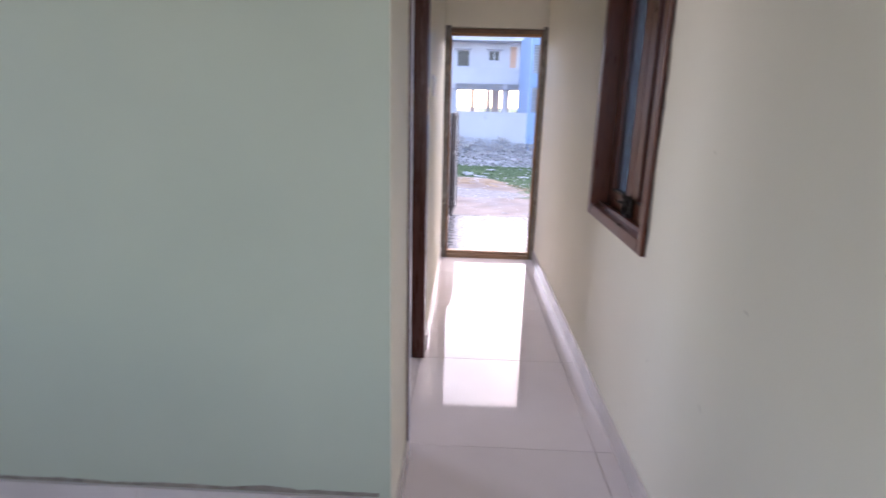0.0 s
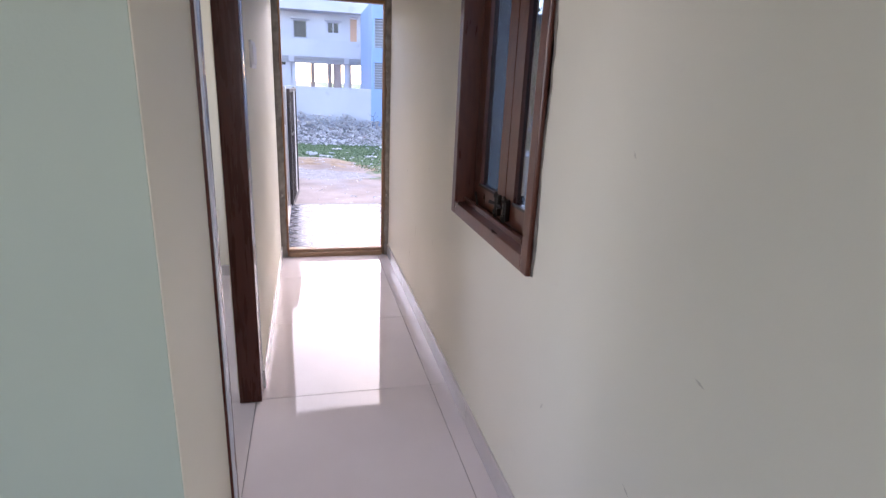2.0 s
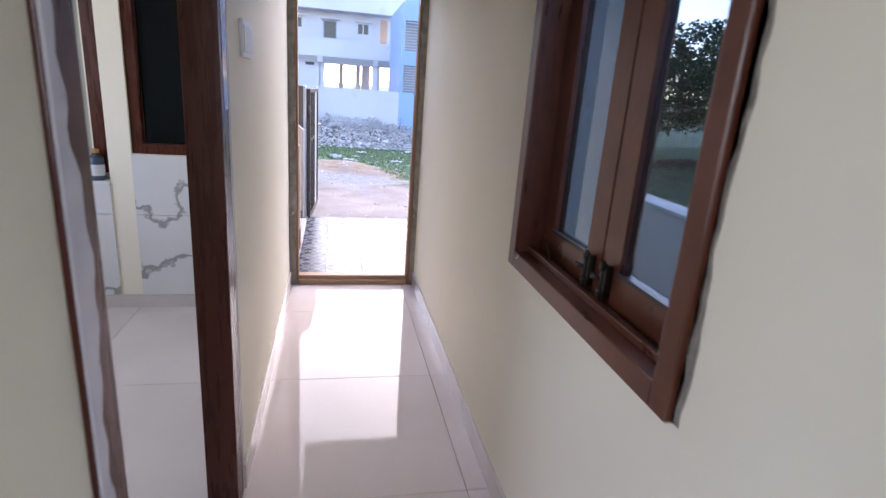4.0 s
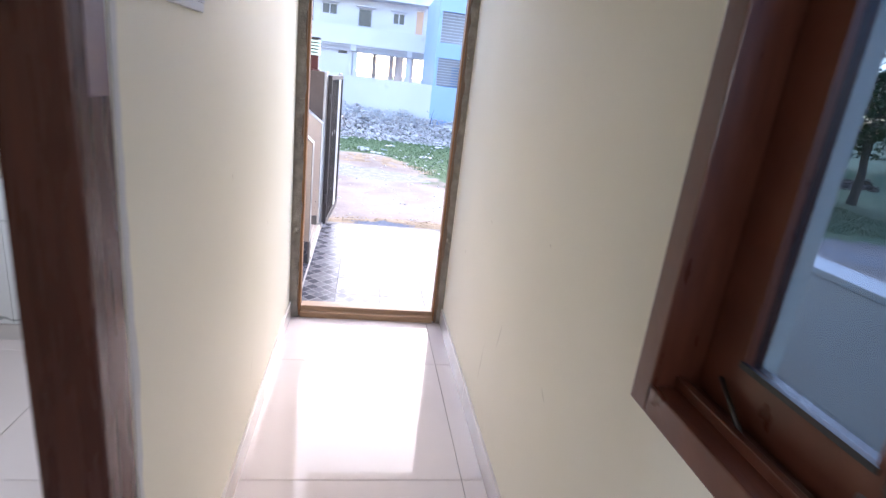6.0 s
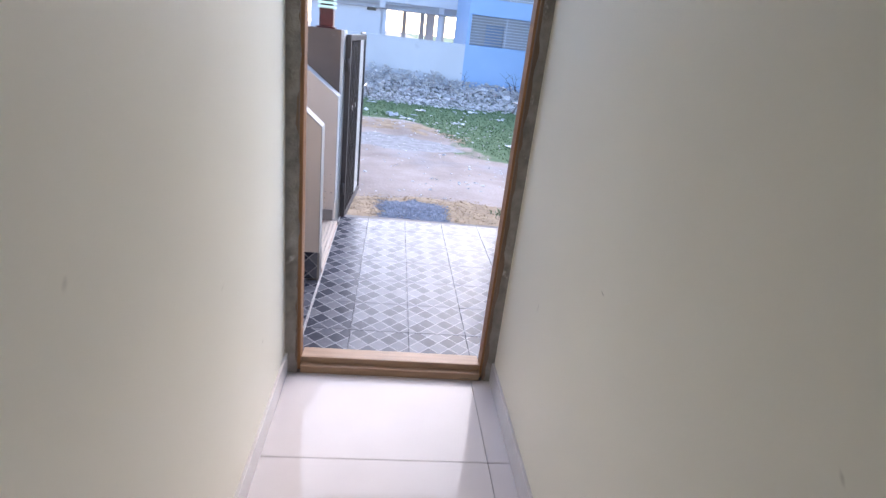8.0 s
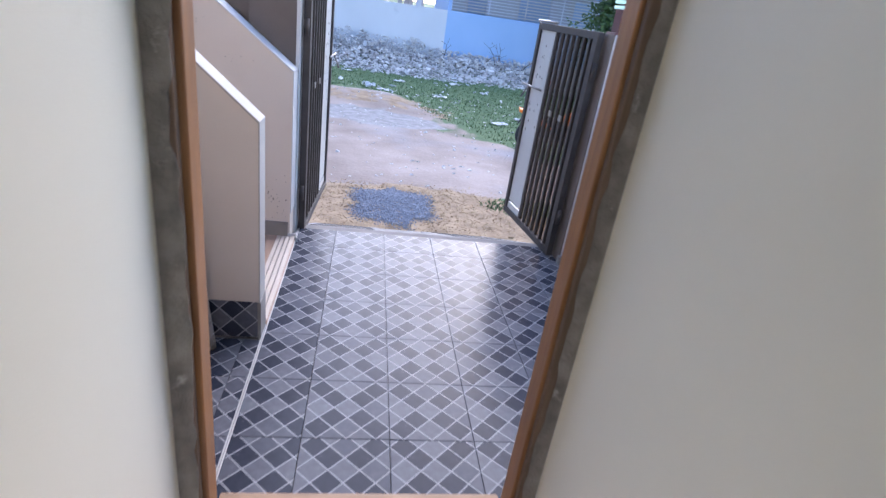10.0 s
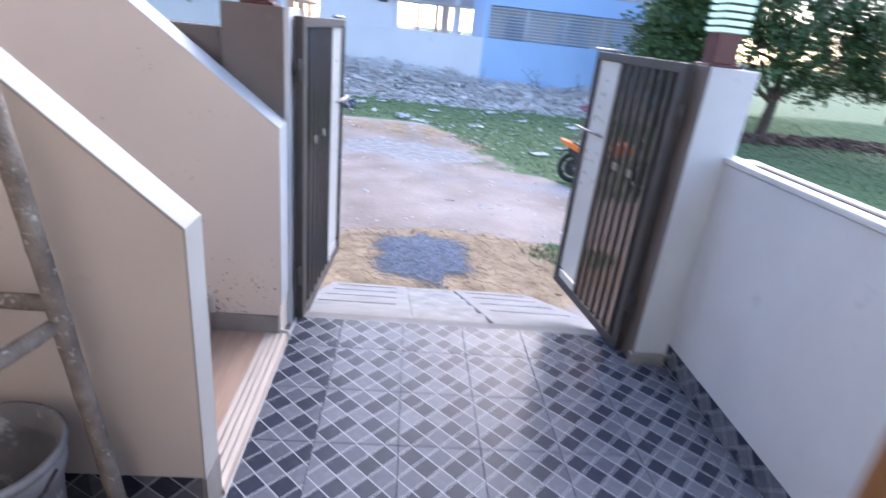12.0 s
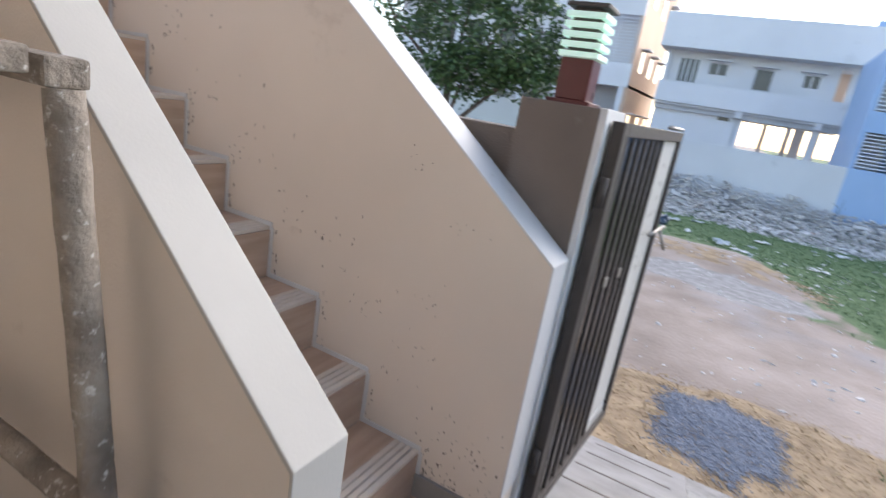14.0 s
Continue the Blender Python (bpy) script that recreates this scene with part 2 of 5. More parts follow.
PANE = glass("window_pane", (0.33, 0.40, 0.48))
SMOKED = glass("smoky_brown_sheet", (0.62, 0.56, 0.51), 0.15)
LAMP_GLASS = emit("lit_green_white_glass", (0.72, 1.0, 0.88), 0.07)


def marble():
    m = surface("veined_marble_tile", (0.62, 0.64, 0.64), (0.70, 0.71, 0.71), 2, 0.1, 0.0, rough_spread=0.02)
    t = m.node_tree
    b = t.nodes["Principled BSDF"]
    old = b.inputs["Base Color"].links[0].from_socket
    co = t.nodes["Texture Coordinate"]
    w = t.nodes.new("ShaderNodeTexWave")
    w.wave_type, w.bands_direction = "BANDS", "DIAGONAL"
    w.inputs["Scale"].default_value, w.inputs["Distortion"].default_value = 0.8, 16
    w.inputs["Detail"].default_value, w.inputs["Detail Scale"].default_value = 6, 1.6
    t.links.new(co.outputs["Object"], w.inputs["Vector"])
    r = t.nodes.new("ShaderNodeValToRGB")
    r.color_ramp.elements[0].position, r.color_ramp.elements[1].position = 0.0, 0.035
    r.color_ramp.elements[0].color, r.color_ramp.elements[1].color = (0.42, 0.43, 0.43, 1), (1, 1, 1, 1)
    t.links.new(w.outputs[0], r.inputs[0])
    mx = t.nodes.new("ShaderNodeMixRGB")
    mx.blend_type, mx.inputs[0].default_value = "MULTIPLY", 1.0
    t.links.new(old, mx.inputs[1])
    t.links.new(r.outputs[0], mx.inputs[2])
    t.links.new(mx.outputs[0], b.inputs["Base Color"])
    return m


MARBLE = marble()


def lattice_tile():
    """Printed slate-blue mosaic: small squares set diagonally, pale lines between them."""
    m = bpy.data.materials.new("slate_mosaic_tile")
    m.use_nodes = True
    t = m.node_tree
    b = t.nodes["Principled BSDF"]
    co = t.nodes.new("ShaderNodeTexCoord")
    oi = t.nodes.new("ShaderNodeObjectInfo")
    mp = t.nodes.new("ShaderNodeMapping")
    mp.inputs["Rotation"].default_value = (0, 0, radians(45))
    k = 1 / 0.0707
    mp.inputs["Scale"].default_value = (k, k, k)
    t.links.new(co.outputs["Object"], mp.inputs["Vector"])
    sep = t.nodes.new("ShaderNodeSeparateXYZ")
    t.links.new(mp.outputs[0], sep.inputs[0])

    def math_node(op, a, v=None):
        n = t.nodes.new("ShaderNodeMath")
        n.operation = op
        t.links.new(a, n.inputs[0])
        if v is not None:
            if isinstance(v, (int, float)):
                n.inputs[1].default_value = v
            else:
                t.links.new(v, n.inputs[1])
        return n.outputs[0]

    lines, cells = [], []
    for axis in (0, 1):
        shifted = math_node("ADD", sep.outputs[axis], 30.5)
        fr = math_node("FRACT", shifted)
        d = math_node("ABSOLUTE", math_node("SUBTRACT", fr, 0.5))
        lines.append(math_node("GREATER_THAN", d, 0.466))
        cells.append(math_node("FLOOR", shifted))
    line = math_node("MAXIMUM", lines[0], lines[1])
    comb = t.nodes.new("ShaderNodeCombineXYZ")
    t.links.new(cells[0], comb.inputs[0])
    t.links.new(cells[1], comb.inputs[1])
    wnz = t.nodes.new("ShaderNodeTexWhiteNoise")
    wnz.noise_dimensions = "4D"
    t.links.new(comb.outputs[0], wnz.inputs["Vector"])
    t.links.new(math_node("FLOOR", math_node("MULTIPLY", oi.outputs["Random"], 3.0)), wnz.inputs["W"])
    bands = [math_node("LESS_THAN", math_node("MODULO", c, 3.0), 0.5) for c in cells]
    dark = math_node("ABSOLUTE", math_node("SUBTRACT", bands[0], bands[1]))
    level = math_node("ADD", math_node("MULTIPLY", dark, -0.62), math_node("MULTIPLY", wnz.outputs["Value"], 0.34))
    level = math_node("ADD", level, 0.66)
    ramp = t.nodes.new("ShaderNodeValToRGB")
    e = ramp.color_ramp.elements
    e[0].position, e[0].color = 0.0, (0.032, 0.036, 0.052, 1)
    e[1].position, e[1].color = 1.0, (0.15, 0.156, 0.18, 1)
    x = e.new(0.42)
    x.color = (0.042, 0.048, 0.068, 1)
    t.links.new(level, ramp.inputs[0])
    nz = t.nodes.new("ShaderNodeTexNoise")
    nz.inputs["Scale"].default_value, nz.inputs["Detail"].default_value = 30, 5
    t.links.new(co.outputs["Object"], nz.inputs["Vector"])
    mul = t.nodes.new("ShaderNodeMixRGB")
    mul.blend_type, mul.inputs[0].default_value = "OVERLAY", 0.35
    t.links.new(ramp.outputs[0], mul.inputs[1])
    t.links.new(nz.outputs[0], mul.inputs[2])
    mix = t.nodes.new("ShaderNodeMixRGB")
    mix.inputs[2].default_value = (0.31, 0.315, 0.34, 1)
    t.links.new(line, mix.inputs[0])
    t.links.new(mul.outputs[0], mix.inputs[1])
    t.links.new(mix.outputs[0], b.inputs["Base Color"])
    rr = t.nodes.new("ShaderNodeMapRange")
    rr.inputs[3].default_value, rr.inputs[4].default_value = 0.18, 0.32
    t.links.new(nz.outputs[0], rr.inputs[0])
    t.links.new(rr.outputs[0], b.inputs["Roughness"])
    bp = t.nodes.new("ShaderNodeBump")
    bp.inputs["Strength"].default_value, bp.inputs["Distance"].default_value = 0.25, 0.002
    t.links.new(line, bp.inputs["Height"])
    t.links.new(bp.outputs[0], b.inputs["Normal"])
    b.inputs["Specular IOR Level"].default_value = 0.125
    return m


MOSAIC = lattice_tile()


def ground_material():
    m = bpy.data.materials.new("dirt_lane_and_grass")
    m.use_nodes = True
    t = m.node_tree
    b = t.nodes["Principled BSDF"]
    co = t.nodes.new("ShaderNodeTexCoord")
    att = t.nodes.new("ShaderNodeVertexColor")
    att.layer_name = "cover"
    sep = t.nodes.new("ShaderNodeSeparateColor")
    t.links.new(att.outputs[0], sep.inputs[0])

    def noise_node(scale, detail=6):
        n = t.nodes.new("ShaderNodeTexNoise")
        n.inputs["Scale"].default_value, n.inputs["Detail"].default_value = scale, detail
        t.links.new(co.outputs["Object"], n.inputs["Vector"])
        return n.outputs[0]

    def ramp(fac, c0, c1, a=0.35, z=0.65):
        r = t.nodes.new("ShaderNodeValToRGB")
        r.color_ramp.elements[0].position, r.color_ramp.elements[1].position = a, z
        r.color_ramp.elements[0].color, r.color_ramp.elements[1].color = (*c0, 1), (*c1, 1)
        t.links.new(fac, r.inputs[0])
        return r.outputs[0]

    def edge(channel, rough, scale):
        """A cover's mask with a ragged border."""
        n = noise_node(scale, 8)
        a = t.nodes.new("ShaderNodeMath")
        a.operation = "MULTIPLY_ADD"
        a.inputs[1].default_value, a.inputs[2].default_value = rough, -rough / 2
        t.links.new(n, a.inputs[0])
        s = t.nodes.new("ShaderNodeMath")
        s.operation = "ADD"
        t.links.new(sep.outputs[channel], s.inputs[0])
        t.links.new(a.outputs[0], s.inputs[1])
        r = t.nodes.new("ShaderNodeMapRange")
        r.inputs[1].default_value, r.inputs[2].default_value = 0.42, 0.58
        t.links.new(s.outputs[0], r.inputs[0])
        return r.outputs[0]

    dirt = ramp(noise_node(0.9, 9), (0.225, 0.175, 0.142), (0.355, 0.285, 0.24))
    grey = ramp(noise_node(0.35, 5), (0, 0, 0), (1, 1, 1), 0.52, 0.66)
    mg = t.nodes.new("ShaderNodeMixRGB")
    mg.inputs[2].default_value = (0.30, 0.285, 0.285, 1)
    t.links.new(grey, mg.inputs[0])
    t.links.new(dirt, mg.inputs[1])
    green = ramp(noise_node(3.5, 8), (0.058, 0.108, 0.038), (0.115, 0.175, 0.07))
    ochre = ramp(noise_node(4.5, 12), (0.19, 0.13, 0.075), (0.38, 0.272, 0.165), 0.3, 0.7)
    m1 = t.nodes.new("ShaderNodeMixRGB")
    t.links.new(edge(0, 1.4, 1.1), m1.inputs[0])
    t.links.new(mg.outputs[0], m1.inputs[1])
    t.links.new(green, m1.inputs[2])
    m2 = t.nodes.new("ShaderNodeMixRGB")
    t.links.new(edge(1, 1.5, 2.6), m2.inputs[0])
    t.links.new(m1.outputs[0], m2.inputs[1])
    t.links.new(ochre, m2.inputs[2])
    sand = ramp(noise_node(6.0, 8), (0.215, 0.20, 0.19), (0.315, 0.30, 0.285))
    m3 = t.nodes.new("ShaderNodeMixRGB")
    t.links.new(edge(2, 1.0, 2.2), m3.inputs[0])
    t.links.new(m2.outputs[0], m3.inputs[1])
    t.links.new(sand, m3.inputs[2])
    t.links.new(m3.outputs[0], b.inputs["Base Color"])
    b.inputs["Roughness"].default_value = 0.95
    bp = t.nodes.new("ShaderNodeBump")
    bp.inputs["Strength"].default_value, bp.inputs["Distance"].default_value = 0.45, 0.025
    t.links.new(noise_node(16, 10), bp.inputs["Height"])
    t.links.new(bp.outputs[0], b.inputs["Normal"])
    return m


GROUND = ground_material()

# ---- builders ----


def thing(name, label, category, group="", kind="", at=(0, 0, 0)):
    ob = new(name)
    ob.empty_display_size = 0.1
    ob.location = at
    return tagged(ob, label, category, group, kind)


def mesh_object(name, bm, material, parent=None, label="", smooth=False):
    me = bpy.data.meshes.new(name)
    bmesh.ops.recalc_face_normals(bm, faces=bm.faces)
    bm.to_mesh(me)
    bm.free()
    me.materials.append(material)
    if smooth:
        for p in me.polygons:
            p.use_smooth = True
    ob = new(name, me)
    if parent:
        ob.parent = parent
    if label:
        ob["label"] = label
    return ob


def part(name, bm, material, parent, label="", smooth=False):
    return mesh_object(name, bm, material, parent, label, smooth)


def setting(name, bm, material, label, category, parent=None):
    return tagged(mesh_object(name, bm, material, parent), label, category, "", "structure")


def box(bm, x0, x1, y0, y1, z0, z1):
    v = [bm.verts.new((x, y, z)) for x in (x0, x1) for y in (y0, y1) for z in (z0, z1)]
    for f in ((0, 1, 3, 2), (4, 6, 7, 5), (0, 4, 5, 1), (2, 3, 7, 6), (0, 2, 6, 4), (1, 5, 7, 3)):
        bm.faces.new([v[i] for i in f])
    return bm


def boxes(*all_boxes, bevel=0.0):
    bm = bmesh.new()
    for b in all_boxes:
        box(bm, *b)
    if bevel:
        bmesh.ops.bevel(bm, geom=list(bm.edges), offset=bevel, segments=2, affect="EDGES", profile=0.6)
    return bm


def prism(outline, axis, a, b, bevel=0.0):
    """An outline in the two other axes, drawn out along axis from a to b."""
    bm = bmesh.new()
    rows = []
    for d in (a, b):
        rows.append([bm.verts.new({"x": (d, p, q), "y": (p, d, q), "z": (p, q, d)}[axis]) for p, q in outline])
    n = len(outline)
    bm.faces.new(rows[0])
    bm.faces.new(rows[1][::-1])
    for i in range(n):
        bm.faces.new((rows[0][i], rows[1][i], rows[1][(i + 1) % n], rows[0][(i + 1) % n]))
    if bevel:
        bmesh.ops.recalc_face_normals(bm, faces=bm.faces)
        bmesh.ops.bevel(bm, geom=list(bm.edges), offset=bevel, segments=2, affect="EDGES", profile=0.6)
    return bm


def tube(bm, a, b, r0, r1=None, sides=10, wobble=0.0):
    """A round bar from a to b."""
    r1 = r0 if r1 is None else r1
    a, b = Vector(a), Vector(b)
    way = (b - a).normalized()
    u = way.orthogonal().normalized()
    w = way.cross(u)
    rings = []
    steps = 1 if not wobble else max(2, int((b - a).length / 0.03))
    for s in range(steps + 1):
        f = s / steps
        c, r = a.lerp(b, f), r0 + (r1 - r0) * f
        ring = []
        for i in range(sides):
            k = 2 * math.pi * i / sides
            q = r * (1 + wobble * noise.noise((c.x * 30 + i, c.y * 30, c.z * 30)))
            ring.append(bm.verts.new(c + (u * math.cos(k) + w * math.sin(k)) * q))
        rings.append(ring)
    for p, q in zip(rings, rings[1:]):
        for i in range(sides):
            bm.faces.new((p[i], p[(i + 1) % sides], q[(i + 1) % sides], q[i]))
    bm.faces.new(rings[0][::-1])
    bm.faces.new(rings[-1])
    return bm


def lathe(profile, sides=28, caps=True):
    """A closed or open profile of (radius, height) turned about z."""
    bm = bmesh.new()
    rings = []
    for r, z in profile:
        rings.append([bm.verts.new((r * math.cos(2 * math.pi * i / sides), r * math.sin(2 * math.pi * i / sides), z)) for i in range(sides)])
    for p, q in zip(rings, rings[1:]):
        for i in range(sides):
            bm.faces.new((p[i], p[(i + 1) % sides], q[(i + 1) % sides], q[i]))
    if caps:
        bm.faces.new(rings[0])
        bm.faces.new(rings[-1])
    return bm


def ragged_strip(length, width_lo, width_hi, seed, step=0.03, thick=0.004):
    """A strip along z from 0 to length, ragged on the side towards +x, lying in the xz plane."""
    bm = bmesh.new()
    rows = []
    n = int(length / step)
    for i in range(n + 1):
        z = length * i / n
        f = 0.5 + 0.5 * noise.noise((seed, z * 4.0, 0)) + 0.35 * noise.noise((seed, z * 17.0, 5))
        w = max(0.0005, width_lo + (width_hi - width_lo) * max(0, min(1, f)))
        rows.append([bm.verts.new((0, y, z)) for y in (0, thick)] + [bm.verts.new((w, y, z)) for y in (0.0, thick * 0.6)])
    for p, q in zip(rows, rows[1:]):
        for a, b in ((0, 1), (1, 3), (3, 2), (2, 0)):
            bm.faces.new((p[a], p[b], q[b], q[a]))
    bm.faces.new([rows[0][i] for i in (0, 1, 3, 2)])
    bm.faces.new([rows[-1][i] for i in (0, 2, 3, 1)])
    return bm


# ---- the house: corridor, room behind, side room ----
HALF = 0.46          # half the corridor's width
CEIL = 3.0
GREEN_Y = -3.68      # face of the green wall
WIN = (-3.129, -2.188, 0.908, 2.13)
OUT = 0.74           # outer face of the right-hand house wall

setting("wall_right", boxes((HALF, OUT, -7.4, WIN[0], 0, CEIL), (HALF, OUT, WIN[1], 0.092, 0, CEIL),
                            (HALF, OUT, WIN[0], WIN[1], 0, WIN[2]), (HALF, OUT, WIN[0], WIN[1], WIN[3], CEIL)),
        CREAM, "cream painted corridor wall with a window opening", "wall")
setting("wall_left", boxes((-0.576, -HALF, -2.145, 0.0, 0, CEIL), (-0.576, -HALF, -2.24, -2.145, 2.13, CEIL), (-0.576, -HALF, -3.21, -2.24, 2.13, CEIL),
                           (-0.576, -HALF, GREEN_Y + 0.004, -3.21, 0, CEIL)),
        CREAM, "cream painted corridor wall with a doorway", "wall")
setting("wall_green", boxes((-3.2, -HALF - 0.002, GREEN_Y, GREEN_Y + 0.11, 0, CEIL)), GREEN, "pale green painted room wall", "wall")
# the openings in these unseen room walls are added to hold the lamps
setting("wall_back", boxes((-3.2, -0.50, -7.4, -7.2, 0, CEIL), (0.40, HALF, -7.4, -7.2, 0, CEIL), (-0.50, 0.40, -7.4, -7.2, 0, 0.9),
                           (-0.50, 0.40, -7.4, -7.2, 2.3, CEIL)), GREEN, "pale green room wall with an added unseen window opening", "wall")
setting("wall_room_side", boxes((-3.3, -3.2, -7.4, -6.2, 0, CEIL), (-3.3, -3.2, -4.6, GREEN_Y + 0.11, 0, CEIL),
                               (-3.3, -3.2, -6.2, -4.6, 0, 0.9), (-3.3, -3.2, -6.2, -4.6, 2.3, CEIL)), GREEN, "pale green side wall of the room", "wall")
# unseen above 3 m: raised to block sky light, beige to cut bounce
setting("wall_front", boxes((-3.3, -HALF, 0.0, 0.092, 0, 4.0)), BEIGE, "beige front wall of the house beside the main doorway", "wall")
setting("wall_lintel", boxes((-HALF, HALF, 0.0, 0.092, 2.145, 4.0)), CREAM, "cream wall over the main doorway", "wall")
setting("wall_side_room", boxes((-2.7, -2.6, GREEN_Y + 0.11, -2.3, 0, CEIL), (-2.7, -2.6, -1.1, 0.0, 0, CEIL),
                                (-2.7, -2.6, -2.3, -1.1, 0, 1.0), (-2.7, -2.6, -2.3, -1.1, 2.2, CEIL)), SHELF_GREEN,
        "painted wall of the side room", "wall")
setting("ceiling", boxes((-3.3, OUT, -7.4, 0.09, CEIL, CEIL + 0.12)), WHITE_CEIL, "white painted ceiling", "ceiling")
floor = setting("floor", boxes((-3.3, OUT, -7.4, 0.09, -0.16, -0.012)), GROUT, "glossy cream vitrified tile floor", "floor")

# skirting tiles
for i, (x0, x1, y0, y1) in enumerate(((HALF - 0.012, HALF, -7.2, -0.004), (-HALF, -HALF + 0.012, -2.135, -0.004),
                                      (-HALF, -HALF + 0.012, GREEN_Y, -3.215), (-3.2, -HALF, GREEN_Y - 0.012, GREEN_Y))):
    base = thing("baseboard", "pale glossy skirting tile along the wall", "baseboard", kind="structure")
    run_x = (x1 - x0) > (y1 - y0)
    lo, hi = (x0, x1) if run_x else (y0, y1)
    d = hi
    while d > lo + 0.01:
        e = max(lo, d - 0.86)
        b = (e + 0.0015, d - 0.0015, y0, y1, -0.01, 0.2) if run_x else (x0, x1, e + 0.0015, d - 0.0015, -0.01, 0.1)
        part("skirting_tile", boxes(b, bevel=0.002), SKIRT_TILE, base)
        d = e

smudge = setting("trim", ragged_strip(1.5, 0.0, 0.028, 17.0, 0.03, 0.002), PLASTER, "grey cement smudge along the top of the skirting", "stain")
smudge.matrix_world = pose(-0.50, GREEN_Y - 0.0012, 0.202, 0, -90, 0)

# main doorway: teak frame with rebate, worn threshold
door_frame = thing("door_frame", "unpainted orange-brown teak frame of the open main doorway", "door frame", kind="structure")
for s in (-1, 1):
    x_out, x_reb, x_in = s * 0.455, s * 0.412, s * (0.403 if s > 0 else 0.398)
    part("jamb", prism([(x_out, 0.022), (x_in, 0.022), (x_in, 0.09), (x_out, 0.09)], "z", 0.0, 2.138, 0.004), WOOD_DOOR, door_frame)
    part("jamb_face", prism([(x_out, 0.0), (x_reb, 0.0), (x_reb, 0.021), (x_out, 0.021)], "z", 0.0, 2.138, 0.003), WOOD_FACE, door_frame, "grimy grey-brown inner face")
part("head", boxes((-0.397, 0.402, 0.022, 0.09, 2.08, 2.138), bevel=0.004), WOOD_DOOR, door_frame)
part("head_face", boxes((-0.411, 0.411, 0.0, 0.021, 2.10, 2.138), bevel=0.003), WOOD_FACE, door_frame, "grimy grey-brown inner face")
part("threshold", prism([(0.0, -0.004), (0.0, 0.035), (0.03, 0.035), (0.03, 0.062), (0.115, 0.058), (0.115, -0.004)], "x", -0.397, 0.402, 0.005),
     WOOD_SILL, door_frame, "worn pale teak threshold")

# ragged plaster smeared over the frame's inner face
for s, seed, lo, hi in ((-1, 3.1, 0.034, 0.062), (1, 8.7, 0.022, 0.05)):
    p = setting("trim", ragged_strip(2.16, lo, hi, seed), PLASTER, "rough grey unpainted plaster beside the door frame", "plaster")
    p.matrix_world = pose(-HALF, -0.0055, 0.0) if s < 0 else pose(HALF, -0.0012, 0.0, 0, 0, 180)

# doorway on the side: dark polished frame
side_frame = thing("side_door_frame", "dark red-brown polished wooden frame of a side doorway", "door frame", kind="structure")
part("jamb", prism([(-0.558, -2.25), (-0.4578, -2.25), (-0.4578, -2.146), (-0.558, -2.146)][::-1], "z", 0.0, 2.13, 0.004),
     WOOD_DARK, side_frame)
part("film", boxes((-0.4575, -0.4565, -2.215, -2.152, 1.36, 2.12)), LILAC_FILM, side_frame, "glossy lilac protective film on the jamb")
part("jamb", boxes((-0.545, -0.452, -3.21, -3.12, 0.0, 2.13), bevel=0.004), WOOD_DARK, side_frame)
part("head", boxes((-0.545, -0.452, -3.12, -2.25, 2.05, 2.13), bevel=0.004), WOOD_DARK, side_frame)
film = setting("trim", ragged_strip(2.13, 0.015, 0.06, 4.4, 0.02), FILM, "bluish protective film peeling off the wooden jamb", "film")
film.matrix_world = pose(-0.4480, -3.208, 0.0, 0, 0, 90)
edge_plaster = setting("trim", ragged_strip(2.13, 0.01, 0.035, 14.4, 0.02), WHITE_EXT, "ragged pale plaster beside the side doorway", "plaster")
edge_plaster.matrix_world = pose(-0.4575, -2.139, 0.0, 0, 0, 90)
edge_plaster.scale = (1, 1, 1)


# window in the right-hand wall
def casement(name, y0, y1, z0, z1, x):
    sash = part(name, boxes((x, x + 0.035, y0, y0 + 0.085, z0, z1), (x, x + 0.035, y1 - 0.085, y1, z0, z1),
                            (x, x + 0.035, y0 + 0.085, y1 - 0.085, z0, z0 + 0.09), (x, x + 0.035, y0 + 0.085, y1 - 0.085, z1 - 0.09, z1)),
                WOOD_WIN, window)
    bead = part("bead", boxes((x - 0.004, x + 0.004, y0 + 0.08, y1 - 0.08, z0 + 0.086, z0 + 0.096)), BLACK_PLASTIC, sash, "black glazing gasket")
    pane = part("pane", boxes((x + 0.015, x + 0.019, y0 + 0.08, y1 - 0.08, z0 + 0.085, z1 - 0.085)), PANE, sash, "bluish clear glass pane")
    pane.visible_shadow = False
    return sash


window = thing("window_1", "red-brown polished wooden casement window with clear glass", "window", kind="structure")
y0, y1, z0, z1 = WIN
F = 0.055
xf0, xf1 = HALF - 0.018, HALF + 0.13
part("window_frame", boxes((xf0, xf1, y0, y0 + F, z0, z1), bevel=0.004), WOOD_WIN, window)
part("window_frame", boxes((xf0, xf1, y1 - F, y1, z0, z1), bevel=0.004), WOOD_WIN, window)
part("window_frame", boxes((xf0, xf1, y0 + F, y1 - F, z0, z0 + F), bevel=0.004), WOOD_WIN, window)
part("window_frame", boxes((xf0, xf1, y0 + F, y1 - F, z1 - F, z1), bevel=0.004), WOOD_WIN, window)
part("stop_bead", boxes((xf0 + 0.045, xf0 + 0.06, y0 + F, y1 - F, z0 + F, z0 + F + 0.02), bevel=0.003), WOOD_WIN, window)
ym = (y0 + y1) / 2
casement("sash", ym + 0.004, y1 - F - 0.004, z0 + F + 0.004, z1 - F - 0.004, HALF + 0.072)
casement("sash", y0 + F + 0.004, ym - 0.004, z0 + F + 0.004, z1 - F - 0.004, HALF + 0.072)
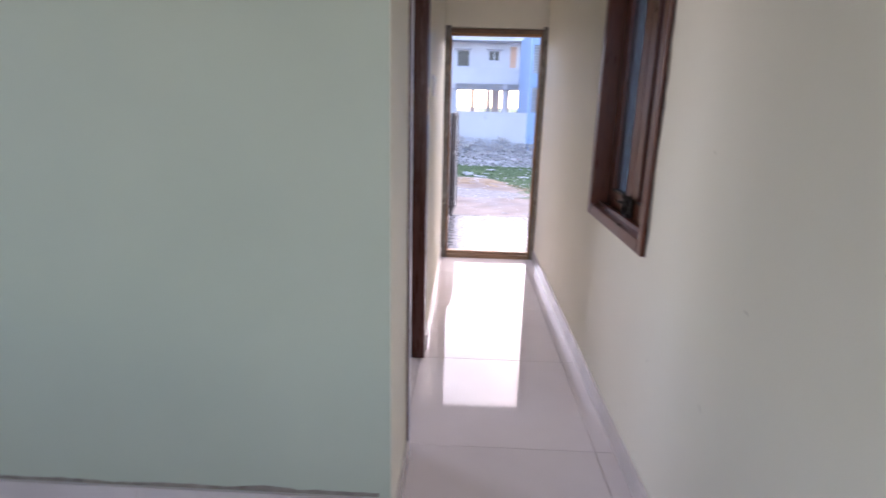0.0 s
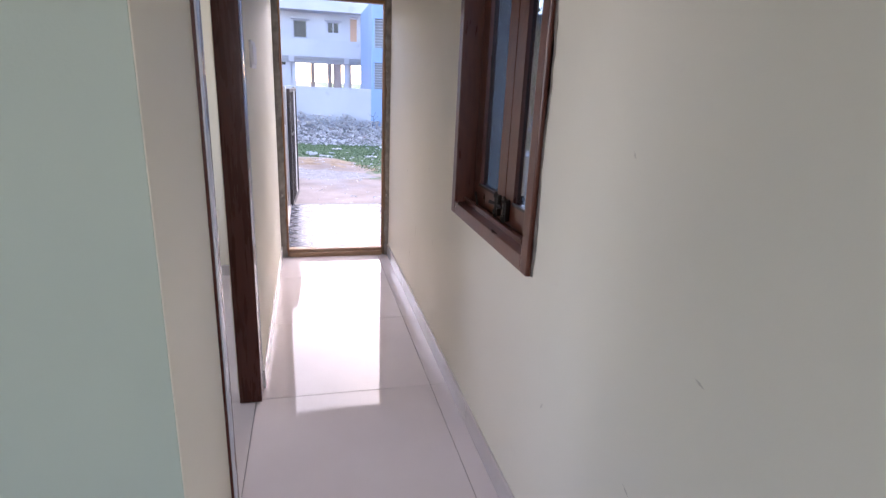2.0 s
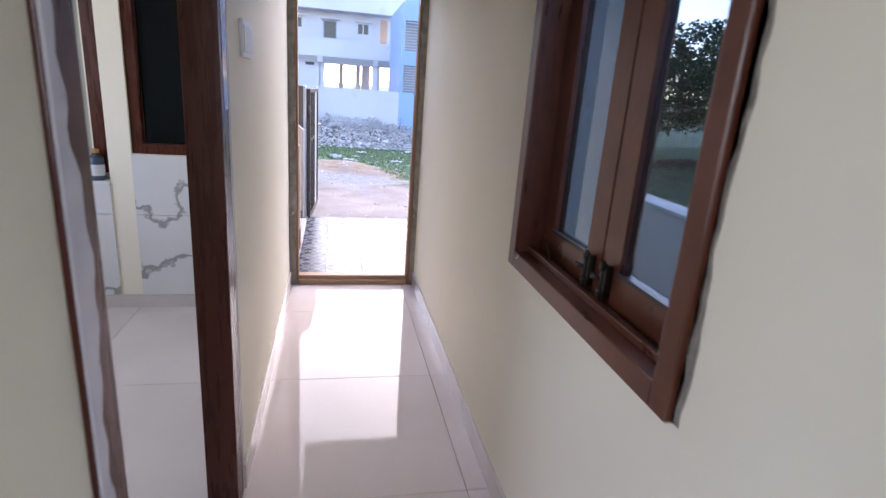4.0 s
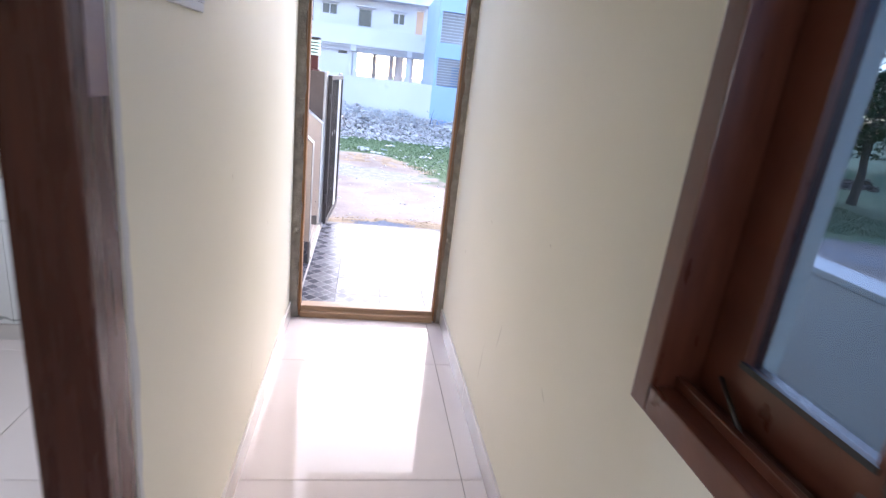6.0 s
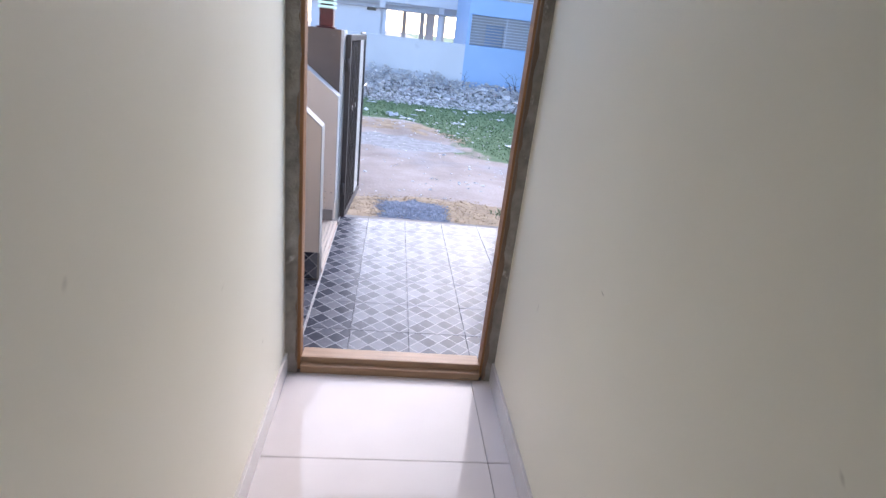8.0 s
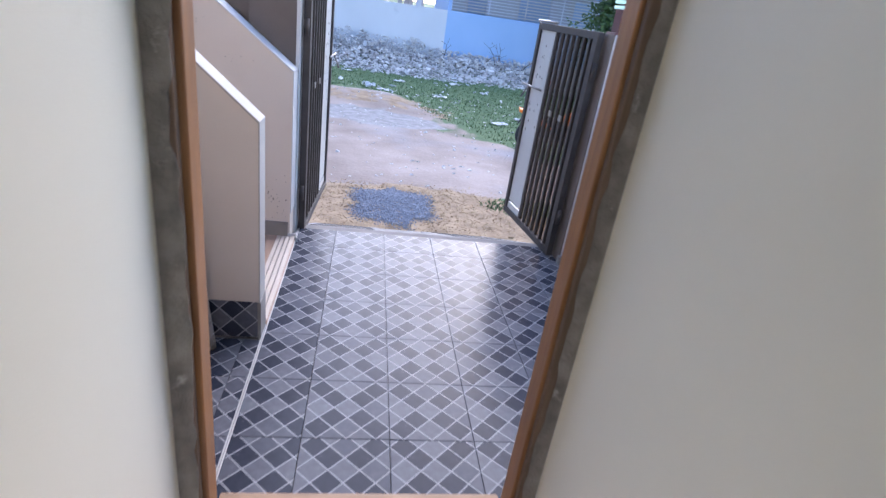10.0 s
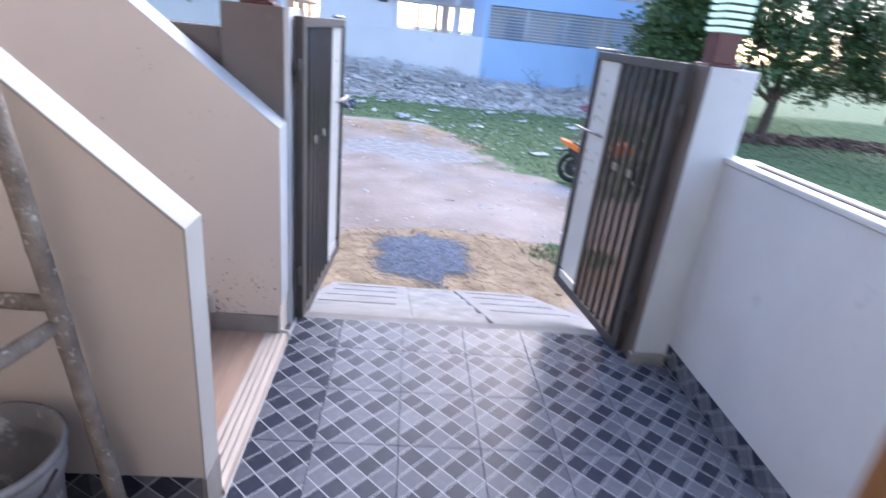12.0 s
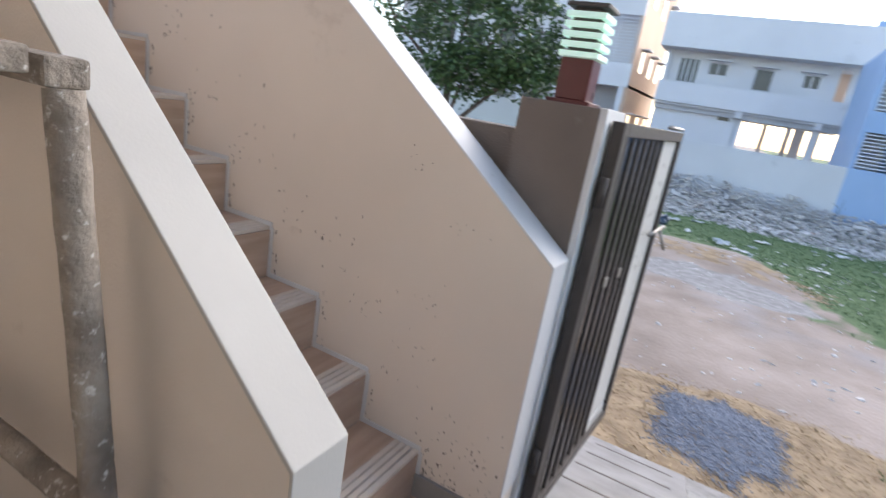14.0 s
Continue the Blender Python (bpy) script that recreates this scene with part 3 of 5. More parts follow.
for yb in (ym + 0.045, ym - 0.05):
    bolt = part("tower_bolt", boxes((HALF + 0.052, HALF + 0.072, yb - 0.013, yb + 0.013, z0 + F + 0.02, z0 + F + 0.105), bevel=0.004),
                IRON, window, "dark tarnished tower bolt")
    bm = bmesh.new()
    tube(bm, (HALF + 0.05, yb, z0 + F + 0.002), (HALF + 0.05, yb, z0 + F + 0.118), 0.006)
    tube(bm, (HALF + 0.05, yb, z0 + F + 0.03), (HALF + 0.05, yb, z0 + F + 0.045), 0.010)
    tube(bm, (HALF + 0.05, yb, z0 + F + 0.095), (HALF + 0.05, yb, z0 + F + 0.11), 0.010)
    tube(bm, (HALF + 0.05, yb, z0 + F + 0.07), (HALF + 0.028, yb + 0.016, z0 + F + 0.075), 0.005, 0.008)
    part("bolt_rod", bm, IRON, bolt, "dark tarnished bolt rod", True)
bm = bmesh.new()
tube(bm, (HALF + 0.064, y1 - F - 0.06, z0 + F + 0.055), (HALF + 0.04, y1 - F - 0.17, z0 + F + 0.008), 0.004)
part("stay_hook", bm, IRON, window, "thin dark stay hook", True)
for side, seed, lo, hi, paint, look_of in (("far", 21.0, 0.0, 0.014, PLASTER, "chipped dark"), ("near", 33.0, 0.004, 0.034, PLASTER, "chipped dark"),
                                           ("far", 52.0, -0.006, 0.020, FILM, "peeling lilac-white"), ("near", 71.0, -0.012, 0.030, WHITE_EXT, "flaking white")):
    deep = 0.0045 if paint is not PLASTER else 0.003
    p = setting("trim", ragged_strip(1.21, lo, hi, seed, 0.012, deep), paint, look_of + " plaster edge beside the window", "plaster")
    p.matrix_world = pose(HALF - 0.003, y0 + 0.001, z0 + 0.003, 0, 0, -90) if side == "near" else pose(HALF - 0.0005, y1 - 0.001, z0 + 0.003, 0, 0, 90)

# white reveal plaster outside the window is the wall itself; switch on the left-hand wall
switch = thing("switch_plate", "white plastic modular switch plate on the cream wall", "switch")
part("plate", boxes((-HALF, -HALF + 0.012, -1.905, -1.70, 1.515, 1.635), bevel=0.004), SWITCH_WHITE, switch)
for i in range(4):
    part("rocker", boxes((-HALF + 0.011, -HALF + 0.017, -1.892 + i * 0.046, -1.892 + i * 0.046 + 0.041, 1.533, 1.617), bevel=0.003), SWITCH_WHITE, switch)

# side room: marble tiled wall with a niche, window, can
MY = -0.40           # tiled face of the side room's end wall
NL, NR, NS = -1.70, -1.452, 0.785      # niche: its sides and sill
WL, WR, WS, WT = -1.324, -0.949, 0.968, 2.06      # window in the same wall
marble_wall = thing("wall_marble", "white grey-veined marble tile wall with a niche", "wall", kind="structure")
for piece in ((-2.6, NL, MY + 0.012, 0.0, 0, CEIL), (NL, NR, MY + 0.012, 0.0, 0, NS), (NL, NR, MY + 0.012, 0, 2.2, CEIL),
              (NR, WL, MY + 0.012, 0, 0, CEIL), (WL, WR, MY + 0.012, 0, 0, WS), (WL, WR, MY + 0.012, 0, WT, CEIL), (WR, -0.576, MY + 0.012, 0, 0, CEIL)):
    part("backing", boxes(piece), CREAM, marble_wall)
for (xa, xb, za, zb) in ((-2.6, -2.2, 0.08, 0.6), (-2.198, NL - 0.004, 0.08, 0.6), (NL - 0.002, NR, 0.08, 0.6), (-2.6, -2.2, 0.602, 1.2), (-2.198, NL - 0.004, 0.602, 1.2),
                         (NL - 0.002, NR, 0.602, NS), (-2.6, -2.2, 1.202, 1.8), (-2.198, NL - 0.004, 1.202, 1.8), (-2.6, NL - 0.004, 1.802, 2.4),
                         (WL, WR, 0.08, 0.6), (WL, WR, 0.602, WS)):
    part("marble_tile", boxes((xa, xb - 0.0012, MY, MY + 0.012, za, zb - 0.0012)), MARBLE, marble_wall)
part("skirting_tile", boxes((-2.6, -0.576, MY - 0.012, MY + 0.011, 0, 0.078)), SKIRT_TILE, marble_wall)
part("sill", boxes((NL, NR, MY - 0.006, -0.24, NS, NS + 0.014)), MARBLE_BASE, marble_wall)
part("niche_back", boxes((NL, NR, -0.27, -0.24, NS + 0.014, 2.2)), SHELF_GREEN, marble_wall)
part("niche_board", boxes((-1.556, -1.466, -0.302, -0.271, NS + 0.05, 2.195), bevel=0.004), WOOD_DARK, marble_wall, "dark red-brown polished board at the back of the niche")
part("niche_bead", boxes((-1.571, -1.558, -0.285, -0.271, NS + 0.05, 2.195), bevel=0.002), CREAM, marble_wall, "cream plaster bead")
room_window = thing("window_2", "dark red-brown framed window of the side room", "window", kind="structure")
for b in ((WL, WL + 0.06, -0.37, -0.28, WS, WT), (WR - 0.06, WR, -0.37, -0.28, WS, WT), (WL + 0.06, WR - 0.06, -0.37, -0.28, WS, WS + 0.06), (WL + 0.06, WR - 0.06, -0.37, -0.28, WT - 0.06, WT)):
    part("window_frame", boxes(b, bevel=0.004), WOOD_DARK, room_window)
part("pane", boxes((WL + 0.06, WR - 0.06, -0.31, -0.305, WS + 0.06, WT - 0.06)), PANE, room_window)
can = thing("paint_can", "dark blue paint can with a pale label on the niche sill", "can", at=(-1.535, -0.345, NS + 0.014))
part("body", lathe([(0.040, 0.0), (0.042, 0.01), (0.042, 0.125), (0.036, 0.138), (0.020, 0.147), (0.018, 0.16)]), CAN_BLUE, can, smooth=True)
part("label", lathe([(0.0425, 0.027), (0.043, 0.029), (0.043, 0.09), (0.0425, 0.092)]), CAN_LABEL, can, "pale printed label", True)
part("cap", lathe([(0.019, 0.158), (0.021, 0.16), (0.021, 0.178), (0.016, 0.181)]), GOLD, can, "ochre cap", True)

# ---- porch ----
GATE_Y = 2.15
porch = setting("pavement", boxes((-3.3, 1.36, 0.092, GATE_Y - 0.002, -0.30, -0.012), (OUT, 1.36, -7.4, 0.092, -0.30, -0.012)), GROUT,
                "porch floor of slate-blue mosaic print tiles", "floor")
setting("wall_porch_edge", boxes((-0.5, 1.45, GATE_Y, GATE_Y + 0.06, -1.3, -0.004)), CONCRETE, "concrete edge of the porch floor", "edge")

# the strip left of x = -0.46 is unseen, added to shade the parapet
setting("ceiling_porch", boxes((-3.3, -0.46, 0.092, 1.0, 2.92, 3.04), (-0.46, 1.47, 0.092, 2.12, 2.92, 3.04)), WHITE_EXT, "plain concrete slab over the porch, with an unseen left strip added for shade", "ceiling")

# unseen wall, added to keep light off the near parapet and trestle
setting("wall_light_block", boxes((-2.74, -2.62, 0.092, 0.944, 0, 2.92)), BEIGE, "unseen beige wall added to darken the left end of the porch", "wall")

# low white boundary wall on the side
bwall = thing("boundary_wall", "low white painted boundary wall beside the porch", "wall", kind="structure")
part("wall", boxes((1.355, 1.47, -7.4, 1.93, -1.4, 0.985), bevel=0.006), WHITE_EXT, bwall)
part("coping", boxes((1.345, 1.485, -7.4, 1.93, 0.987, 1.01), bevel=0.006), WHITE_EXT, bwall, "white plastered coping")
part("chase", boxes((1.40, 1.425, 0.9, 1.80, 1.0, 1.014)), SPLASH, bwall, "dark gap along the coping")

# near stair parapet, far stair parapet
S1 = (0.946, 1.048)
END = -0.445
ST0, TREAD, RISE, FIRST = -0.77, 0.2547, 0.1965, 0.204
FAR_FACE = 1.945    # stair side of the far parapet


def parapet(y_near, y_far, end_x, tip, length, name, label, paint, slope):
    p = thing(name, label, "parapet", kind="structure")
    rise = length * slope
    part("wall", prism([(end_x - 0.006, 0.0), (end_x - 0.006, tip - 0.006), (end_x - length, tip - 0.006 + rise), (end_x - length, 0.0)], "y", y_near + 0.002, y_far - 0.002),
         BEIGE, p)
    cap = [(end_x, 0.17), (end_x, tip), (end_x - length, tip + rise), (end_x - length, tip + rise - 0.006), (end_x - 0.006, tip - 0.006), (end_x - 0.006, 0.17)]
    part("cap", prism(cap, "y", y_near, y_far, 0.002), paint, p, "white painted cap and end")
    return p


near_parapet = parapet(S1[0], S1[1], END, 0.910, 2.6, "stair_parapet", "beige stair parapet with a white painted cap", NEAR_CAP_DIMMED, 0.88)
part("end_block", boxes((END - 0.01, END + 0.003, S1[0] - 0.004, S1[1], -0.01, 0.172)), CONCRETE, near_parapet, "grey unpainted foot of the end")
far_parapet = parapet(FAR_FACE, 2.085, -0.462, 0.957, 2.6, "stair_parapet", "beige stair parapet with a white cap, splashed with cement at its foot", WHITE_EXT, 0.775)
part("skirting", boxes((ST0, -0.478, FAR_FACE - 0.012, FAR_FACE + 0.0045, 0.03, 0.115)), CONCRETE, far_parapet, "grey cement skirting")

# stairs
stairs = thing("staircase", "staircase with wood-look tiled steps and pale nosings", "stairs", kind="structure")


def step(x_nose, x_back, z, z_low):
    body = part("step", boxes((x_back, x_nose - 0.008, S1[1], FAR_FACE - 0.001, z_low, z - 0.012)), CONCRETE_ROUGH, stairs)
    part("tread_tile", boxes((x_back, x_nose - 0.10, S1[1] + 0.004, FAR_FACE - 0.006, z - 0.012, z), bevel=0.0015), STEP_TILE, body)
    for k in range(4):
        part("nosing_strip", boxes((x_nose - 0.098 + k * 0.025, x_nose - 0.078 + k * 0.025, S1[1] + 0.004, FAR_FACE - 0.006, z - 0.012, z + 0.002), bevel=0.0015), STEP_NOSE, body)
    part("edge_grout", boxes((x_back, x_nose + 0.004, FAR_FACE - 0.0055, FAR_FACE - 0.0005, z - 0.004, z + 0.016)), WHITE_EXT, body, "white cement line along the wall")
    part("edge_grout", boxes((x_nose - 0.004, x_nose + 0.013, FAR_FACE - 0.0055, FAR_FACE - 0.0005, z - RISE + 0.012, z - 0.005)), WHITE_EXT, body, "white cement line along the wall")
    part("riser_tile", boxes((x_nose - 0.008, x_nose, S1[1] + 0.004, FAR_FACE - 0.006, max(z_low, z - RISE + 0.001), z - 0.013), bevel=0.0015), STEP_TILE, body)


step(-0.436, ST0, 0.03, -0.012)
for i in range(10):
    step(ST0 - i * TREAD, ST0 - (i + 1) * TREAD, FIRST + i * RISE, 0.03)

# street boundary: brown pillar and wall, gate pillar on the other side
lp = thing("gate_pillar", "brown-grey plastered gate pillar with a white edge", "pillar", kind="structure")
part("pillar", boxes((-0.715, -0.474, 2.088, 2.32, -1.2, 1.396), bevel=0.004), BROWN_EXT, lp)
part("edge", boxes((-0.474, -0.452, 2.086, 2.32, -0.3, 1.398), bevel=0.003), WHITE_EXT, lp, "white painted edge")
rp = thing("gate_pillar", "white gate pillar with a brown-grey painted side", "pillar", kind="structure")
part("pillar", boxes((1.19, 1.39, 1.93, 2.21, -1.2, 1.35), bevel=0.005), WHITE_EXT, rp)
part("painted_side", boxes((1.180, 1.191, 1.93, 2.21, -0.2, 1.352), bevel=0.003), BROWN_EXT, rp, "brown-grey painted side")
part("foot", boxes((1.17, 1.34, 1.90, 1.935, -0.01, 0.05), bevel=0.006), CONCRETE_ROUGH, rp, "rough cement foot")
swall = setting("wall_street", boxes((-7.0, -0.715, 2.12, 2.25, -1.4, 1.30), bevel=0.005), BROWN_EXT, "brown-grey plastered street wall", "wall")
swall2 = setting("wall_street_side", boxes((1.39, 1.50, 1.93, 2.2, -1.4, 0.99)), WHITE_EXT, "white end of the side boundary wall", "wall")


def pillar_lamp(x, y, z):
    lamp = thing("pillar_lamp", "maroon pillar lamp with lit stacked green-white glass plates", "lamp", "lamps on the gate pillars", at=(x, y, z))
    part("foot_plate", boxes((-0.066, 0.066, -0.066, 0.066, 0.0, 0.012), bevel=0.003), MAROON, lamp)
    part("base", boxes((-0.048, 0.048, -0.048, 0.048, 0.012, 0.13), bevel=0.004), MAROON, lamp)
    for k in range(5):
        zz = 0.132 + k * 0.027
        part("glass_plate", boxes((-0.059, 0.059, -0.059, 0.059, zz, zz + 0.016), bevel=0.003), LAMP_GLASS, lamp, "lit green-white glass plate")
        part("spacer", boxes((-0.04, 0.04, -0.04, 0.04, zz + 0.016, zz + 0.027)), STEEL_DARK, lamp)
    part("cover", boxes((-0.062, 0.062, -0.062, 0.062, 0.268, 0.28), bevel=0.003), STEEL_DARK, lamp, "dark metal cover plate")
    return lamp


pillar_lamp(-0.59, 2.2, 1.396)
pillar_lamp(1.285, 2.07, 1.35)


def gate_leaf(length, height, label, mirror):
    """Hinge at the origin, the leaf along +x; mirror: the side on which the bolt sits."""
    g = thing("gate_leaf", label, "gate", "pair of open gate leaves")
    t = 0.019
    part("hinge_post", boxes((0, 0.05, -t, t, 0, height), bevel=0.003), STEEL_DARK, g)
    part("end_post", boxes((length - 0.035, length, -t, t, 0, height), bevel=0.003), STEEL_DARK, g)
    part("top_rail", boxes((0.05, length - 0.035, -t, t, height - 0.04, height), bevel=0.003), STEEL_DARK, g)
    part("bottom_rail", boxes((0.05, length - 0.035, -t, t, 0.0, 0.04), bevel=0.003), STEEL_DARK, g)
    a, b = 0.10, length * 0.66
    n = 7
    for i in range(n):
        x = a + (b - a) * i / (n - 1)
        part("bar", boxes((x - 0.010, x + 0.010, -0.010, 0.010, 0.04, height - 0.04), bevel=0.002), STEEL_DARK, g)
    smoked = part("smoked_panel", boxes((0.052, b + 0.028, -0.0035, -0.0005, 0.041, height - 0.041)), SMOKED, g, "smoky brown see-through panel behind the bars")
    smoked.visible_shadow = False
    sheet = part("sheet", boxes((b + 0.03, length - 0.035, -0.004, 0.004, 0.10, height - 0.04)), GATE_SHEET, g, "cream sheet panel with floral cutouts")
    part("kick_plate", boxes((b + 0.03, length - 0.035, -0.006, 0.006, 0.04, 0.085)), GATE_SHEET, g, "cream lower plate")
    rng = random.Random(5)
    w = length - 0.035 - b - 0.03
    for k in range(16):
        zc = height * (0.48 + 0.45 * rng.random())
        xc = b + 0.05 + (w - 0.04) * rng.random()
        bm = bmesh.new()
        bmesh.ops.create_icosphere(bm, subdivisions=1, radius=1)
        for v in bm.verts:
            v.co = Vector((xc + v.co.x * rng.uniform(0.008, 0.022), v.co.y * 0.0055, zc + v.co.z * rng.uniform(0.010, 0.028)))
        part("cutout", bm, SPLASH, sheet, "dark floral cutout")
    bm = bmesh.new()
    tube(bm, (length - 0.26, mirror * 0.035, height * 0.70), (length + 0.06, mirror * 0.035, height * 0.70), 0.007)
    bolt = part("slide_bolt", bm, STEEL_BRIGHT, g, "worn bright slide bolt", True)
    bm = bmesh.new()
    tube(bm, (length - 0.06, mirror * 0.04, height * 0.70), (length - 0.05, mirror * 0.075, height * 0.64), 0.007)
    part("bolt_handle", bm, STEEL_BRIGHT, bolt, "", True)
    for k in (2, 4):
        x = a + (b - a) * k / (n - 1)
        part("latch_plate", boxes((x - 0.02, x + 0.02, mirror * 0.0105 - 0.003, mirror * 0.0105 + 0.003, height * 0.60, height * 0.60 + 0.035), bevel=0.001), STEEL_BRIGHT, g, "small bright latch plate")
    bm = bmesh.new()
    tube(bm, (length - 0.24, mirror * 0.0, height + 0.012), (length + 0.05, 0, height + 0.012), 0.008)
    part("top_bolt", bm, STEEL_BRIGHT, g, "worn bright top bolt", True)
    for z in (0.22, height - 0.25):
        bm = bmesh.new()
        tube(bm, (-0.012, 0, z), (-0.012, 0, z + 0.09), 0.014)
        part("hinge", bm, STEEL_DARK, g, "", True)
    return g


lg = gate_leaf(0.97, 1.40, "open dark steel gate leaf with bars and a cream sheet panel", -1)
lg.matrix_basis = pose(-0.425, 2.135, -0.03, 0, 0, 86.8)
rg = gate_leaf(0.80, 1.34, "open dark steel gate leaf with bars and a cream sheet panel", 1)
rg.matrix_basis = pose(1.14, 1.995, 0.014, 0, 0, 97.9)

# trestle of cement-splattered pipes, bucket, rag, stick
trestle = thing("scaffold_trestle", "cement-splattered steel pipe trestle standing against the parapet", "trestle", at=(-0.009, -0.038, 0))
for a, b in (((-0.612, 0.905, 0.0), (-0.752, 0.905, 1.30)), ((-1.62, 0.895, 0.0), (-1.56, 0.895, 1.31)),
             ((-0.80, 0.30, 0.0), (-0.80, 0.36, 1.31)), ((-1.62, 0.30, 0.0), (-1.56, 0.36, 1.31))):
    bm = bmesh.new()
    tube(bm, a, b, 0.021, 0.021, 12, 0.10)
    part("leg", bm, SCAFFOLD, trestle, "", True)
part("top_rail", boxes((-1.62, -0.752, 0.885, 0.935, 1.30, 1.335), bevel=0.006), SCAFFOLD, trestle, "cement-caked top bar")
part("top_rail", boxes((-1.62, -0.735, 0.33, 0.38, 1.31, 1.345), bevel=0.006), SCAFFOLD, trestle)
part("end_rail", boxes((-0.80, -0.755, 0.38, 0.875, 1.312, 1.343), bevel=0.006), SCAFFOLD, trestle)
bm = bmesh.new()
tube(bm, (-0.70, 0.905, 0.745), (-1.59, 0.895, 0.745), 0.019, 0.019, 12, 0.10)
part("brace", bm, SCAFFOLD, trestle, "", True)
bm = bmesh.new()
tube(bm, (-0.70, 0.895, 0.69), (-0.80, 0.34, 0.69), 0.019, 0.019, 12, 0.10)
part("brace", bm, SCAFFOLD, trestle, "", True)

bucket = thing("bucket", "grey plastic bucket stained with white paint", "bucket", at=(-0.85, 0.74, 0.0))
part("body", lathe([(0.125, 0.0), (0.130, 0.004), (0.155, 0.36), (0.166, 0.365), (0.168, 0.43), (0.160, 0.432), (0.150, 0.36), (0.124, 0.012), (0.001, 0.012)]), BUCKET, bucket, smooth=True)
part("rim", lathe([(0.160, 0.415), (0.172, 0.416), (0.174, 0.436), (0.160, 0.438), (0.160, 0.415)], caps=False), BUCKET, bucket, "pale scuffed rim", True)
bm = bmesh.new()
prev = None
for i in range(13):
    k = math.pi * i / 12
    p = Vector((0.172 * math.cos(k), -0.172 * math.sin(k) * 0.95, 0.40 - 0.10 * math.sin(k)))
    if prev:
        tube(bm, prev, p, 0.004, sides=6)
    prev = p
part("bail", bm, STEEL_DARK, bucket, "thin wire bail", True)

rag = thing("rag", "teal crumpled rag at the foot of the trestle", "rag", at=(-0.665, 0.86, 0.0))
bm = bmesh.new()
bmesh.ops.create_icosphere(bm, subdivisions=3, radius=1)
for v in bm.verts:
    q = 1 + 0.6 * noise.noise(v.co * 2.5) + 0.25 * noise.noise(v.co * 7)
    v.co = Vector((v.co.x * 0.026 * q, v.co.y * 0.02 * q, 0.05 + v.co.z * 0.05 * q))
part("cloth", bm, TEAL, rag, smooth=True)
brush = thing("wooden_stick", "thin ochre wooden stick on the porch tiles", "stick", at=(0, 0, 0))
bm = bmesh.new()
tube(bm, (-0.74, 0.62, 0.006), (-0.68, 0.88, 0.10), 0.006)
part("stick", bm, GOLD, brush, smooth=True)

# ---- ramps and street ----
RA, RZ = (GATE_Y + 0.06, 4.2), -0.82


def ramp_slab(name, x0, x1, label):
    r = thing(name, label, "ramp", "pair of wheel ramps", "structure")
    ang = (RZ) / (RA[1] - RA[0])
    part("slab", prism([(RA[0], -0.012), (RA[1], RZ), (RA[1], RZ - 0.3), (RA[0], -0.5)], "x", x0, x1, 0.01), CONCRETE, r)
    n = 4
    for k in range(n):
        f = 0.30 + 0.58 * k / (n - 1)
        y = RA[0] + (RA[1] - RA[0]) * f
        z = -0.012 + (RZ + 0.012) * f
        a, b = x0 + 0.08, x1 - 0.09
        g = 0.011
        part("groove", prism([(y - g, z - ang * g + 0.003), (y + g, z + ang * g + 0.003), (y + g, z + ang * g - 0.02), (y - g, z - ang * g - 0.02)], "x", a, b), SPLASH, r, "dark moulded groove")
    return r


ramp_slab("ramp", -0.52, 0.138, "pale grooved concrete wheel ramp going down to the lane")
ramp_slab("ramp", 0.575, 1.26, "pale grooved concrete wheel ramp going down to the lane")
middle = thing("ramp_middle", "rough concrete steps between the wheel ramps", "ramp", kind="structure")
for k in range(5):
    ya, yb = RA[0] + (RA[1] - RA[0]) * k / 5, RA[0] + (RA[1] - RA[0]) * (k + 1) / 5
    za, zb = -0.05 + RZ * k / 5, -0.05 + RZ * (k + 0.72) / 5
    part("step", prism([(ya, za), (yb, zb), (yb, zb - 0.30), (ya, za - 0.30)], "x", 0.139, 0.574, 0.008), CONCRETE_ROUGH, middle)


def ground_z(x, y):
    base = -0.86 - 0.30 * max(0.0, min(1.0, (y - 4.0) / 7.0))
    bump = 0.05 * noise.noise((x * 0.5, y * 0.5, 0)) + 0.02 * noise.noise((x * 2, y * 2, 3))
    near = max(0.0, min(1.0, (y - 3.6) / 1.2))
    heap = 0.22 * math.exp(-(((x + 1.0) / 2.3) ** 2 + ((y - 13.6) / 1.1) ** 2))
    bank = 0.5 * max(0.0, min(1.0, (y - 19.6) / 2.6)) * (1 if y < 24 else 0)
    return base + bump * near + heap + bank


def smooth(a, b, v):
    f = max(0.0, min(1.0, (v - a) / (b - a)))
    return f * f * (3 - 2 * f)


def grass_cover(x, y):
    border = 15.0 if x < 0.4 else 15.0 - 2.15 * (x - 0.4)
    border = max(border, 8.6 - 0.15 * max(0, x - 3))
    patch = 1 - smooth(0.25, 0.6, math.hypot((x - 2.05) / 1.3, y - 5.45))
    tufts = 0.42 * smooth(9.6, 10.4, y) * smooth(0.9, 1.6, x)
    return max(tufts, patch, smooth(border - 0.8, border + 0.8, y)) * (1 - smooth(21.5, 22.5, y) * (1 if x < 9 else 0))


